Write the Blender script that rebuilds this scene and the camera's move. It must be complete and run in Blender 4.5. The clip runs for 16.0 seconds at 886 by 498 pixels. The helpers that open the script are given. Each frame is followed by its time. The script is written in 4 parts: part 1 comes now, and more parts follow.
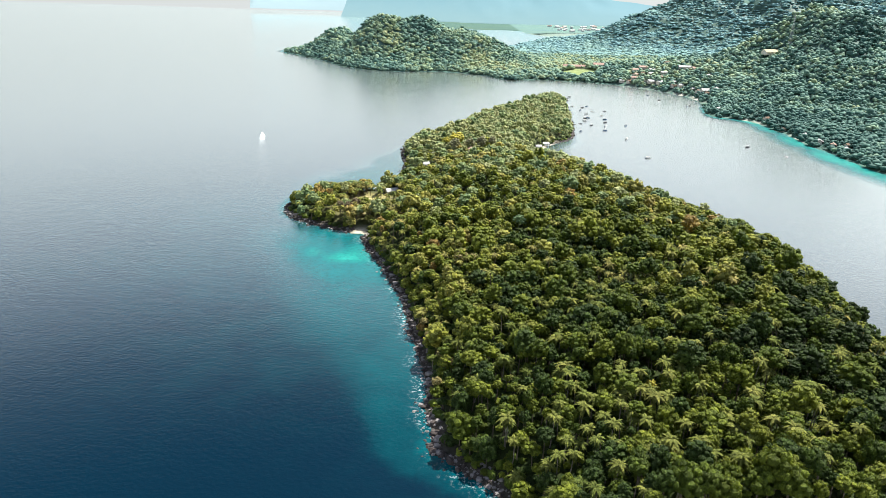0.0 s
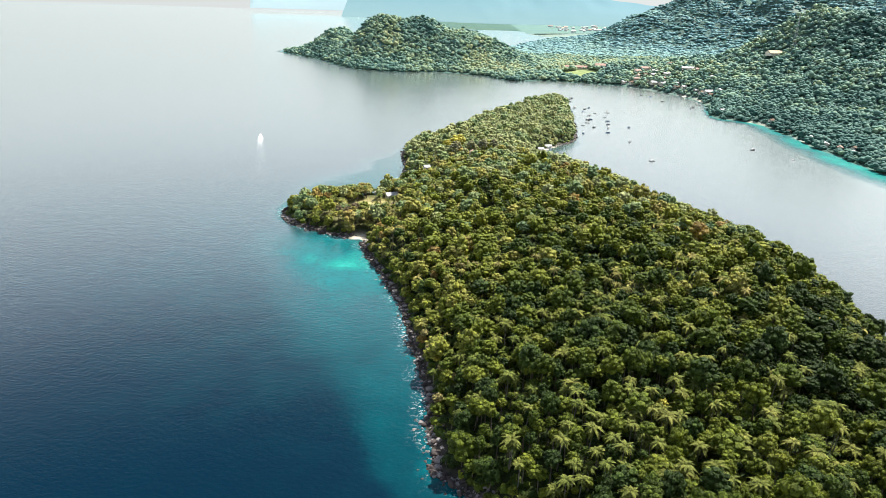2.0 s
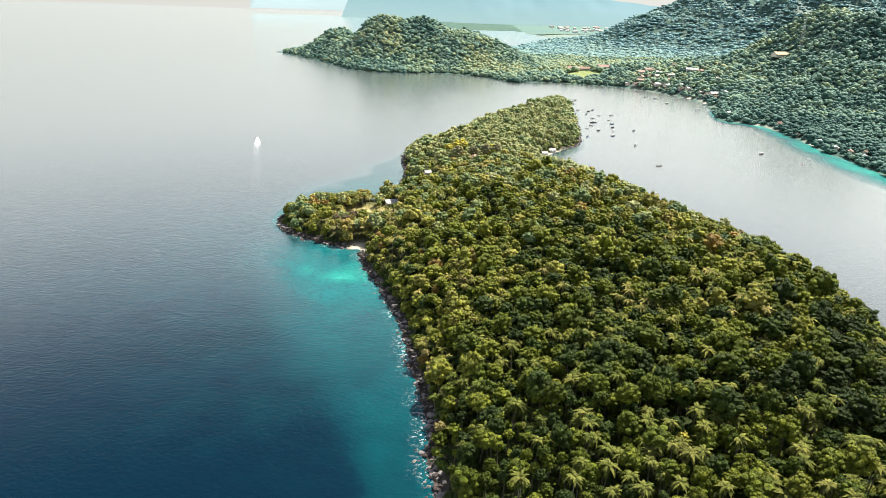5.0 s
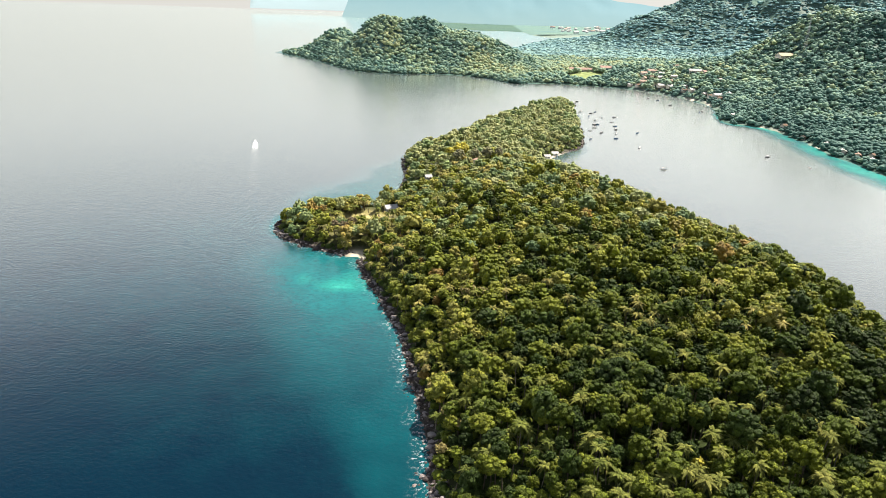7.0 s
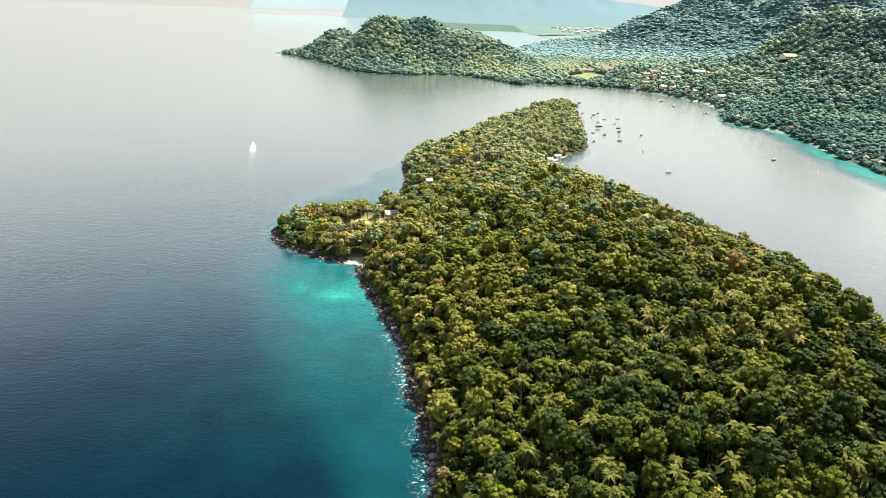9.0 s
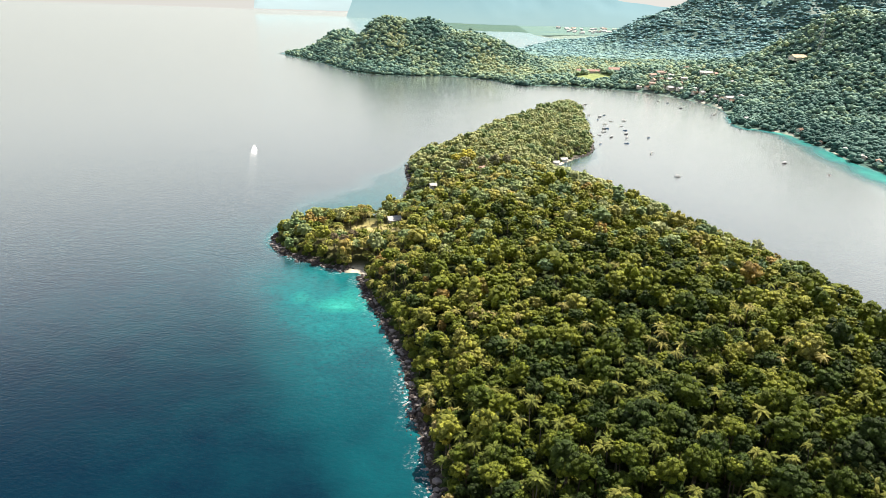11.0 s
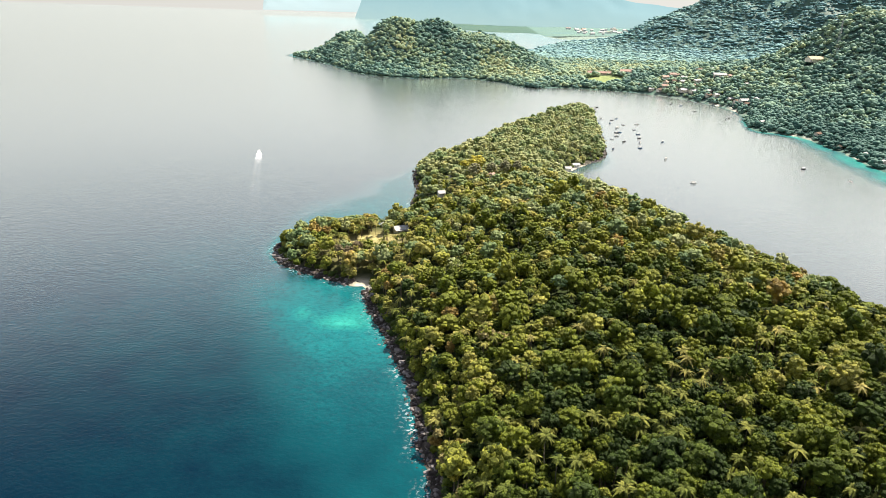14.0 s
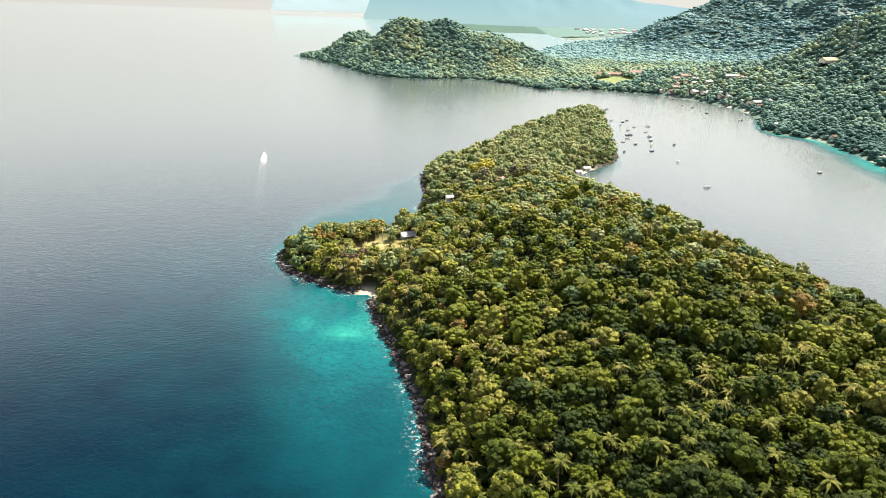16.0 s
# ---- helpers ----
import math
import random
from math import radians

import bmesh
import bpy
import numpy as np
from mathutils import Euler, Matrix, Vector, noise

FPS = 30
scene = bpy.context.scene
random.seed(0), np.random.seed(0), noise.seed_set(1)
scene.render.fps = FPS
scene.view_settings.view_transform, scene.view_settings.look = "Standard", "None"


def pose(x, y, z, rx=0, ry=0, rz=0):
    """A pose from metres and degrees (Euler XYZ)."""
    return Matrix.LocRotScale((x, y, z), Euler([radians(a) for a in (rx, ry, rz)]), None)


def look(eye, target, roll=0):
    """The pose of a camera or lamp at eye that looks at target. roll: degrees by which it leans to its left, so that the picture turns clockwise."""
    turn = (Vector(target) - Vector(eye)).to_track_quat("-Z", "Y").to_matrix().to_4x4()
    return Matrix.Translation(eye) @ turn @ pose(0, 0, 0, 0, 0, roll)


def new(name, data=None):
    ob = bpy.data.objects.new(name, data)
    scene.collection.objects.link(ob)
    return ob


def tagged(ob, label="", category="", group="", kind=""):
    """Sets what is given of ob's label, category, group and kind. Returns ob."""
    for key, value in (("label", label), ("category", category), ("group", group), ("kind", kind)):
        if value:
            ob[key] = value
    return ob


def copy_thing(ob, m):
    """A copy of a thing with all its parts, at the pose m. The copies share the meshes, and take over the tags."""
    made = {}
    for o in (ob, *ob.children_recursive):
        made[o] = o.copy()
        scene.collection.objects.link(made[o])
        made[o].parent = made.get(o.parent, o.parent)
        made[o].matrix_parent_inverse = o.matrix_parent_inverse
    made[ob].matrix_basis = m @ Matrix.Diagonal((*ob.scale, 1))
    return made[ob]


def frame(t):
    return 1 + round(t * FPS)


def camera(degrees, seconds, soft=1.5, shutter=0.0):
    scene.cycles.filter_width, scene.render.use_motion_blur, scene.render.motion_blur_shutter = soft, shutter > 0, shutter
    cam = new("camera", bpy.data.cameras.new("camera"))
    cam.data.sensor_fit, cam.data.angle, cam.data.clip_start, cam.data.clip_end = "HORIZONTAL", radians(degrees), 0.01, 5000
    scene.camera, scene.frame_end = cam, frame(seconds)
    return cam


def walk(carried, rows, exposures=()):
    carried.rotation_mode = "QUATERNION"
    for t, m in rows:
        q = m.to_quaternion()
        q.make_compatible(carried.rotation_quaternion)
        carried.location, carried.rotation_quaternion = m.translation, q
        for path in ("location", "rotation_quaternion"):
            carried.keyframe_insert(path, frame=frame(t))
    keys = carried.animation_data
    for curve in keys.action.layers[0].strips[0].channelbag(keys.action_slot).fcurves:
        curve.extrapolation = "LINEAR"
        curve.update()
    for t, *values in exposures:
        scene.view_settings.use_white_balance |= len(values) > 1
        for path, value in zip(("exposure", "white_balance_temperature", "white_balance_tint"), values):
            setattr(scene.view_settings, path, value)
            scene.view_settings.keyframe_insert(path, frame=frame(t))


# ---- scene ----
# The camera: seconds, eye, then yaw, pitch and roll in degrees.
cam = camera(65.5, 16.0, soft=0.6)
PATH = [
    (0, 0.00, 0.00, 180.00, 0.002, -20.663, 1.929),
    (0.5, -0.14, 3.50, 179.85, 0.006, -20.667, 1.942),
    (1, -0.39, 7.05, 179.79, 0.012, -20.654, 1.956),
    (1.5, -0.59, 10.57, 179.77, 0.019, -20.654, 1.986),
    (2, -0.72, 14.11, 179.77, 0.022, -20.661, 2.013),
    (2.5, -0.96, 17.70, 179.67, 0.012, -20.668, 2.036),
    (3, -1.18, 21.38, 179.66, 0.024, -20.657, 2.053),
    (3.5, -1.33, 24.90, 179.61, 0.018, -20.660, 2.056),
    (4, -1.53, 28.44, 179.64, 0.029, -20.660, 2.055),
    (6.5, -2.37, 46.15, 179.92, 0.093, -20.646, 2.086),
    (7, -2.59, 49.81, 179.91, 0.092, -20.640, 2.094),
    (7.5, -2.86, 53.53, 179.86, 0.088, -20.637, 2.095),
    (8, -3.12, 57.24, 179.79, 0.086, -20.642, 2.099),
    (8.5, -3.35, 60.92, 179.68, 0.089, -20.637, 2.101),
    (11, -4.12, 79.64, 179.79, 0.452, -20.637, 2.076),
    (11.5, -4.21, 83.34, 179.82, 0.511, -20.624, 2.058),
    (12, -4.23, 86.90, 179.84, 0.539, -20.613, 2.032),
    (12.5, -4.33, 90.43, 179.95, 0.654, -20.607, 2.008),
    (13, -4.47, 93.77, 180.08, 0.809, -20.600, 1.992),
    (13.5, -4.50, 96.96, 180.22, 1.113, -20.605, 1.978),
    (14, -4.58, 100.17, 180.35, 1.204, -20.604, 1.961),
    (14.5, -4.74, 103.55, 180.41, 1.339, -20.604, 1.948),
    (15, -5.10, 107.16, 180.36, 1.436, -20.607, 1.931),
    (15.5, -5.44, 110.76, 180.19, 1.739, -20.608, 1.932),
    (16, -5.66, 114.52, 180.01, 1.844, -20.608, 1.945),
]
walk(cam, [(t, pose(x, y, z, 0, 0, yaw) @ pose(0, 0, 0, 90 + pitch) @ pose(0, 0, 0, 0, 0, roll)) for t, x, y, z, yaw, pitch, roll in PATH],
     exposures=[(0, 1.25, 6250, 8), (2, 1.25, 6270, 8), (4, 1.25, 6550, 9), (6.5, 1.25, 6830, 11), (16, 1.25, 6830, 11)])

# ---- light ----
HAZE, GLOW = 3.4, 0.8
SUN_EL, SUN_AZ = 55.0, 44.0  # degrees above the sea, and to the right of straight ahead
world = bpy.data.worlds.new("world")
scene.world = world
world.use_nodes = True
wn, wl = world.node_tree.nodes, world.node_tree.links
wn.clear()
sky = wn.new("ShaderNodeTexSky")
sky.sky_type = "NISHITA"
sky.sun_disc = False
sky.sun_elevation, sky.sun_rotation = radians(SUN_EL), radians(SUN_AZ)
sky.altitude, sky.air_density, sky.dust_density, sky.ozone_density = 0.0, 1.0, 2.0, 1.0
# The haze hides the true horizon: what lies under it goes on in the colour just above it.
wco = wn.new("ShaderNodeTexCoord")
wsep = wn.new("ShaderNodeSeparateXYZ")
wmax = wn.new("ShaderNodeMath")
wmax.operation, wmax.inputs[1].default_value = "MAXIMUM", 0.11
wcom = wn.new("ShaderNodeCombineXYZ")
wl.new(wco.outputs["Generated"], wsep.inputs[0])
wl.new(wsep.outputs[0], wcom.inputs[0])
wl.new(wsep.outputs[1], wcom.inputs[1])
wl.new(wsep.outputs[2], wmax.inputs[0])
wl.new(wmax.outputs[0], wcom.inputs[2])
wl.new(wcom.outputs[0], sky.inputs[0])
wbg = wn.new("ShaderNodeBackground")
wbg.inputs["Strength"].default_value = 0.10
wout = wn.new("ShaderNodeOutputWorld")
# Bright sea haze lies all round the horizon and thins out upwards.
wexp = wn.new("ShaderNodeMath")
wexp.operation, wexp.inputs[1].default_value = "MULTIPLY", -3.2
wsq = wn.new("ShaderNodeMath")
wsq.operation = "MULTIPLY"
wl.new(wmax.outputs[0], wsq.inputs[0])
wl.new(wmax.outputs[0], wsq.inputs[1])
wl.new(wsq.outputs[0], wexp.inputs[0])
wpow = wn.new("ShaderNodeMath")
wpow.operation, wpow.inputs[0].default_value = "POWER", math.e
wl.new(wexp.outputs[0], wpow.inputs[1])
whaze = wn.new("ShaderNodeMix")
whaze.data_type, whaze.blend_type = "RGBA", "MIX"
wl.new(wpow.outputs[0], whaze.inputs[0])
wl.new(sky.outputs[0], whaze.inputs[6])
# It is brighter on the sun's side.
wside = wn.new("ShaderNodeVectorMath")
wside.operation, wside.inputs[1].default_value = "DOT_PRODUCT", (math.sin(radians(SUN_AZ)), math.cos(radians(SUN_AZ)), 0.0)
wl.new(wcom.outputs[0], wside.inputs[0])
wpos = wn.new("ShaderNodeMath")
wpos.operation, wpos.inputs[1].default_value = "MAXIMUM", 0.0
wl.new(wside.outputs["Value"], wpos.inputs[0])
wmap = wn.new("ShaderNodeMapRange")
wmap.inputs["From Min"].default_value, wmap.inputs["From Max"].default_value = 0.2, 1.0
wmap.inputs["To Min"].default_value, wmap.inputs["To Max"].default_value = 0.9, 1.0
wl.new(wpos.outputs[0], wmap.inputs["Value"])
wtone = wn.new("ShaderNodeVectorMath")
wtone.operation, wtone.inputs[0].default_value = "SCALE", (HAZE * 0.985, HAZE * 0.985, HAZE * 0.95)
wl.new(wmap.outputs[0], wtone.inputs["Scale"])
wl.new(wtone.outputs[0], whaze.inputs[7])
# The veiled sun brightens the sky about it.
wdir = Vector((math.sin(radians(SUN_AZ)) * math.cos(radians(SUN_EL)), math.cos(radians(SUN_AZ)) * math.cos(radians(SUN_EL)), math.sin(radians(SUN_EL))))
wdot = wn.new("ShaderNodeVectorMath")
wdot.operation, wdot.inputs[1].default_value = "DOT_PRODUCT", wdir
wl.new(wcom.outputs[0], wdot.inputs[0])
wcut = wn.new("ShaderNodeMath")
wcut.operation, wcut.inputs[1].default_value = "MAXIMUM", 0.0
wl.new(wdot.outputs["Value"], wcut.inputs[0])
wpeak = wn.new("ShaderNodeMath")
wpeak.operation, wpeak.inputs[1].default_value = "POWER", 6.0
wl.new(wcut.outputs[0], wpeak.inputs[0])
wglow = wn.new("ShaderNodeMix")
wglow.data_type, wglow.blend_type = "RGBA", "ADD"
wl.new(wpeak.outputs[0], wglow.inputs[0])
wl.new(whaze.outputs[2], wglow.inputs[6])
wglow.inputs[7].default_value = (GLOW * 1.0, GLOW * 0.97, GLOW * 0.92, 1)
wl.new(wglow.outputs[2], wbg.inputs[0])
wl.new(wbg.outputs[0], wout.inputs[0])
sun = new("sun", bpy.data.lights.new("sun", "SUN"))
sun.data.energy, sun.data.angle, sun.data.color = 5.0, radians(0.6), (1.0, 0.95, 0.86)
sun.matrix_world = look((0, 0, 900), (-math.sin(radians(SUN_AZ)) * math.cos(radians(SUN_EL)), -math.cos(radians(SUN_AZ)) * math.cos(radians(SUN_EL)), 900 - math.sin(radians(SUN_EL))))


# ---- materials ----
def material(name, rough=0.8, spec=0.3, metal=0.0):
    m = bpy.data.materials.new(name)
    m.use_nodes = True
    b = m.node_tree.nodes["Principled BSDF"]
    b.inputs["Roughness"].default_value, b.inputs["Metallic"].default_value = rough, metal
    b.inputs["Specular IOR Level"].default_value = spec
    return m, m.node_tree.nodes, m.node_tree.links, b


def ramp(nodes, stops, smooth=True):
    r = nodes.new("ShaderNodeValToRGB")
    e = r.color_ramp.elements
    while len(e) < len(stops):
        e.new(0.5)
    for k, (at, col) in zip(e, stops):
        k.position, k.color = at, (*col, 1)
    r.color_ramp.interpolation = "LINEAR" if smooth else "CONSTANT"
    return r


def noise_tex(nodes, links, scale, detail=3.0, vec=None, rough=0.55):
    n = nodes.new("ShaderNodeTexNoise")
    n.inputs["Scale"].default_value, n.inputs["Detail"].default_value, n.inputs["Roughness"].default_value = scale, detail, rough
    if vec is not None:
        links.new(vec, n.inputs["Vector"])
    return n


def place_of(nodes):
    return nodes.new("ShaderNodeNewGeometry").outputs["Position"]


def mix(nodes, links, kind, fac, a, b):
    """fac, a, b: a socket or a value."""
    x = nodes.new("ShaderNodeMix")
    x.data_type, x.blend_type = "RGBA", kind
    for sock, v in zip((x.inputs[0], x.inputs[6], x.inputs[7]), (fac, a, b)):
        if isinstance(v, bpy.types.NodeSocket):
            links.new(v, sock)
        else:
            sock.default_value = v if isinstance(v, (int, float)) else (*v, 1)
    return x.outputs[2]


def math_node(nodes, links, op, a, b=0.0):
    x = nodes.new("ShaderNodeMath")
    x.operation = op
    for sock, v in zip(x.inputs, (a, b)):
        if isinstance(v, bpy.types.NodeSocket):
            links.new(v, sock)
        else:
            sock.default_value = v
    return x.outputs[0]


def plain(name, col, rough=0.7, spec=0.3, metal=0.0, grain=0.25, scale=1.2, bump=0.0):
    """A painted, sawn or cast surface: its colour broken by stains and grain."""
    m, n, l, b = material(name, rough, spec, metal)
    p = place_of(n)
    a, c = noise_tex(n, l, scale, 4, p), noise_tex(n, l, scale * 9, 2, p)
    s = mix(n, l, "MULTIPLY", grain, col, ramp_out(n, l, a.outputs[0], [(0.3, (0.45, 0.42, 0.4)), (0.7, (1.15, 1.15, 1.15))]))
    s = mix(n, l, "MULTIPLY", grain, s, ramp_out(n, l, c.outputs[0], [(0.3, (0.6, 0.6, 0.6)), (0.7, (1.2, 1.2, 1.2))]))
    l.new(s, b.inputs["Base Color"])
    if bump:
        bp = n.new("ShaderNodeBump")
        bp.inputs["Strength"].default_value, bp.inputs["Distance"].default_value = bump, 0.2
        l.new(c.outputs[0], bp.inputs["Height"])
        l.new(bp.outputs[0], b.inputs["Normal"])
    return m


def ramp_out(n, l, sock, stops, smooth=True):
    r = ramp(n, stops, smooth)
    l.new(sock, r.inputs[0])
    return r.outputs[0]


def foliage(name, stops, single=False, gloss=0.15, through_light=0.3, rough=0.55, drift=0.5, leaf_relief=0.35, contrast=1.0):
    """Leaves: the tint is drawn tree by tree, and broken again leaf by leaf and over the wood as a whole."""
    m, n, l, b = material(name, rough, gloss)
    if single:
        tint = math_node(n, l, "ADD", 0.03, math_node(n, l, "MULTIPLY", n.new("ShaderNodeObjectInfo").outputs["Random"], 0.5))
    else:
        at = n.new("ShaderNodeAttribute")
        at.attribute_name = "tint"
        tint = at.outputs["Fac"]
    p = place_of(n)
    wide = noise_tex(n, l, 0.014, 3, p)
    shift = math_node(n, l, "MULTIPLY", math_node(n, l, "SUBTRACT", wide.outputs[0], 0.5), drift)
    tint2 = math_node(n, l, "ADD", tint, shift)
    col = ramp_out(n, l, tint2, stops)
    isl = n.new("ShaderNodeNewGeometry").outputs["Random Per Island"]
    col = mix(n, l, "MULTIPLY", contrast, col, ramp_out(n, l, isl, [(0.0, (0.6, 0.62, 0.6)), (0.6, (1.0, 1.0, 1.0)), (1.0, (1.45, 1.4, 1.2))]))
    fine = noise_tex(n, l, 1.6, 3, p)
    col = mix(n, l, "MULTIPLY", 0.6 * contrast, col, ramp_out(n, l, fine.outputs[0], [(0.3, (0.55, 0.55, 0.5)), (0.7, (1.3, 1.3, 1.25))]))
    leafy = noise_tex(n, l, 4.5, 2, p, 0.7)
    col = mix(n, l, "MULTIPLY", 0.85 * contrast, col, ramp_out(n, l, leafy.outputs[0], [(0.34, (0.35, 0.38, 0.4)), (0.52, (1.0, 1.0, 1.0)), (0.7, (1.6, 1.55, 1.4))]))
    l.new(col, b.inputs["Base Color"])
    bp = n.new("ShaderNodeBump")
    bp.inputs["Strength"].default_value, bp.inputs["Distance"].default_value = 1.0, leaf_relief
    l.new(leafy.outputs[0], bp.inputs["Height"])
    l.new(bp.outputs[0], b.inputs["Normal"])
    tr = n.new("ShaderNodeBsdfTranslucent")
    l.new(col, tr.inputs["Color"])
    ms = n.new("ShaderNodeMixShader")
    ms.inputs[0].default_value = through_light
    l.new(b.outputs[0], ms.inputs[1])
    l.new(tr.outputs[0], ms.inputs[2])
    l.new(ms.outputs[0], n["Material Output"].inputs["Surface"])
    return m


GREENS = [(0.0, (0.032, 0.055, 0.012)), (0.13, (0.052, 0.086, 0.018)), (0.26, (0.090, 0.124, 0.014)), (0.5, (0.168, 0.198, 0.022)), (0.75, (0.260, 0.272, 0.046)), (0.93, (0.345, 0.318, 0.088)), (1.0, (0.30, 0.20, 0.06))]
# Haze is painted into the mainland's leaf colours as a bluish, paler green.
HAZED_GREENS = [(0.0, (0.045, 0.105, 0.090)), (0.18, (0.062, 0.128, 0.106)), (0.38, (0.120, 0.212, 0.175)), (0.6, (0.190, 0.285, 0.200)), (0.9, (0.27, 0.33, 0.185)), (1.0, (0.30, 0.33, 0.18))]
M_LEAF = foliage("leaves", GREENS, single=True)
M_WOOD_STUFF = foliage("canopy", GREENS)
# Northern leaves are greyer and paler, with distance haze painted into them.
M_NORTH_WOOD = foliage("hazed_north_canopy", [(0.0, (0.075, 0.13, 0.07)), (0.4, (0.145, 0.215, 0.092)), (0.75, (0.235, 0.295, 0.12)), (1.0, (0.35, 0.36, 0.16))], through_light=0.25, drift=0.3, contrast=0.6)
# Both far canopies carry painted haze: bluish, with little contrast.
M_FAR_WOOD = foliage("hazed_far_canopy", HAZED_GREENS, gloss=0.05, through_light=0.12, drift=0.6, leaf_relief=0.03, contrast=0.25)
M_DISTANT_WOOD = foliage("hazed_distant_canopy", [(0.0, (0.155, 0.285, 0.300)), (0.4, (0.185, 0.325, 0.330)), (1.0, (0.235, 0.365, 0.310))], gloss=0.05, through_light=0.12, drift=0.9, leaf_relief=0.02, contrast=0.2)
# Undergrowth is painted darker than the crowns, as the shade in their gaps.
M_UNDER_SHADE = foliage("undergrowth", [(0.0, (0.055, 0.105, 0.095)), (1.0, (0.075, 0.125, 0.095))], gloss=0.05, through_light=0.1, drift=0.5, leaf_relief=0.02, contrast=0.3)
M_PALM = foliage("palm_leaves", [(0.0, (0.12, 0.15, 0.035)), (0.5, (0.20, 0.21, 0.055)), (1.0, (0.32, 0.28, 0.10))], single=True, gloss=0.05, rough=0.6)
M_PALM_STUFF = foliage("palm_canopy", [(0.0, (0.12, 0.15, 0.035)), (0.5, (0.20, 0.21, 0.055)), (1.0, (0.32, 0.28, 0.10))], gloss=0.05, rough=0.6)
M_YELLOW = foliage("yellow_leaves", [(0.0, (0.50, 0.46, 0.08)), (1.0, (0.58, 0.50, 0.09))], single=True)
M_GREY_LEAF = foliage("dry_leaves", [(0.0, (0.20, 0.16, 0.10)), (1.0, (0.28, 0.22, 0.13))], single=True)
M_PALE_LEAF = foliage("pale_leaves", [(0.0, (0.30, 0.26, 0.10)), (1.0, (0.42, 0.34, 0.15))], single=True)
M_FEATHER = foliage("feathery_leaves", [(0.0, (0.26, 0.26, 0.15)), (1.0, (0.34, 0.32, 0.20))], single=True)
M_BARK = plain("bark", (0.16, 0.13, 0.1), 0.9, 0.1, grain=0.6, scale=2.0, bump=0.6)
M_PALM_BARK = plain("palm_bark", (0.26, 0.23, 0.19), 0.9, 0.1, grain=0.5, scale=2.0, bump=0.6)
M_ROCK = plain("dark_rock", (0.06, 0.047, 0.043), 0.8, 0.3, grain=0.9, scale=0.5, bump=0.7)
M_PALE_ROCK = plain("pale_rock", (0.22, 0.20, 0.19), 0.85, 0.25, grain=0.7, scale=0.5, bump=0.7)
M_WHITE = plain("white_paint", (0.75, 0.74, 0.71), 0.5, 0.4, grain=0.3)
M_WALL = plain("plaster", (0.66, 0.60, 0.52), 0.85, 0.2, grain=0.35)
M_TIN = plain("pale_roof_sheet", (0.44, 0.43, 0.42), 0.8, 0.12, grain=0.4, scale=0.6)
M_RED_ROOF = plain("red_roof", (0.32, 0.20, 0.155), 0.75, 0.25, grain=0.5, scale=0.6)
M_OCHRE_ROOF = plain("ochre_roof", (0.5, 0.42, 0.28), 0.8, 0.15, grain=0.5, scale=0.3)
M_BROWN_ROOF = plain("thatch_roof", (0.16, 0.11, 0.08), 0.9, 0.15, grain=0.6, scale=0.8)
M_DARK_PANE = plain("dark_pane", (0.03, 0.035, 0.04), 0.15, 0.6, grain=0.2)
M_TIMBER = plain("timber", (0.17, 0.12, 0.08), 0.85, 0.2, grain=0.6)
M_STEEL = plain("galvanised_steel", (0.5, 0.5, 0.5), 0.5, 0.5, 0.6, grain=0.3)
M_BLUE = plain("blue_boat_paint", (0.08, 0.17, 0.3), 0.45, 0.4, grain=0.4)
M_DARK_HULL = plain("dark_boat_paint", (0.07, 0.07, 0.075), 0.5, 0.4, grain=0.4)
M_CANVAS = plain("grey_canopy", (0.34, 0.33, 0.31), 0.85, 0.2, grain=0.4)


def ground_material():
    """Soil and undergrowth, sand where the sheet comes down to the sea, wet rock along the bare shores."""
    m, n, l, b = material("island_ground", 0.95, 0.15)
    p = place_of(n)
    at = n.new("ShaderNodeAttribute")
    at.attribute_name = "cover"
    a, c, d = noise_tex(n, l, 0.08, 4, p), noise_tex(n, l, 0.9, 4, p), noise_tex(n, l, 0.3, 5, p)
    # Soil is kept near black, painting in the shade under the trees.
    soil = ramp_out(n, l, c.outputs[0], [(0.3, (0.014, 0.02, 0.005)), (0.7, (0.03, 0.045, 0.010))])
    grass = ramp_out(n, l, d.outputs[0], [(0.3, (0.22, 0.20, 0.07)), (0.7, (0.42, 0.35, 0.16))])
    sand = ramp_out(n, l, c.outputs[0], [(0.3, (0.46, 0.40, 0.30)), (0.7, (0.62, 0.56, 0.45))])
    rock = ramp_out(n, l, d.outputs[0], [(0.3, (0.025, 0.02, 0.018)), (0.7, (0.08, 0.065, 0.058))])
    sep = n.new("ShaderNodeSeparateColor")
    l.new(at.outputs["Color"], sep.inputs[0])
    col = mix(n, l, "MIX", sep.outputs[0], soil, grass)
    col = mix(n, l, "MIX", sep.outputs[1], col, sand)
    col = mix(n, l, "MIX", sep.outputs[2], col, rock)
    col = mix(n, l, "MULTIPLY", 0.5, col, ramp_out(n, l, a.outputs[0], [(0.3, (0.6, 0.6, 0.6)), (0.7, (1.2, 1.2, 1.2))]))
    l.new(col, b.inputs["Base Color"])
    bp = n.new("ShaderNodeBump")
    bp.inputs["Strength"].default_value, bp.inputs["Distance"].default_value = 0.8, 0.6
    l.new(d.outputs[0], bp.inputs["Height"])
    l.new(bp.outputs[0], b.inputs["Normal"])
    return m


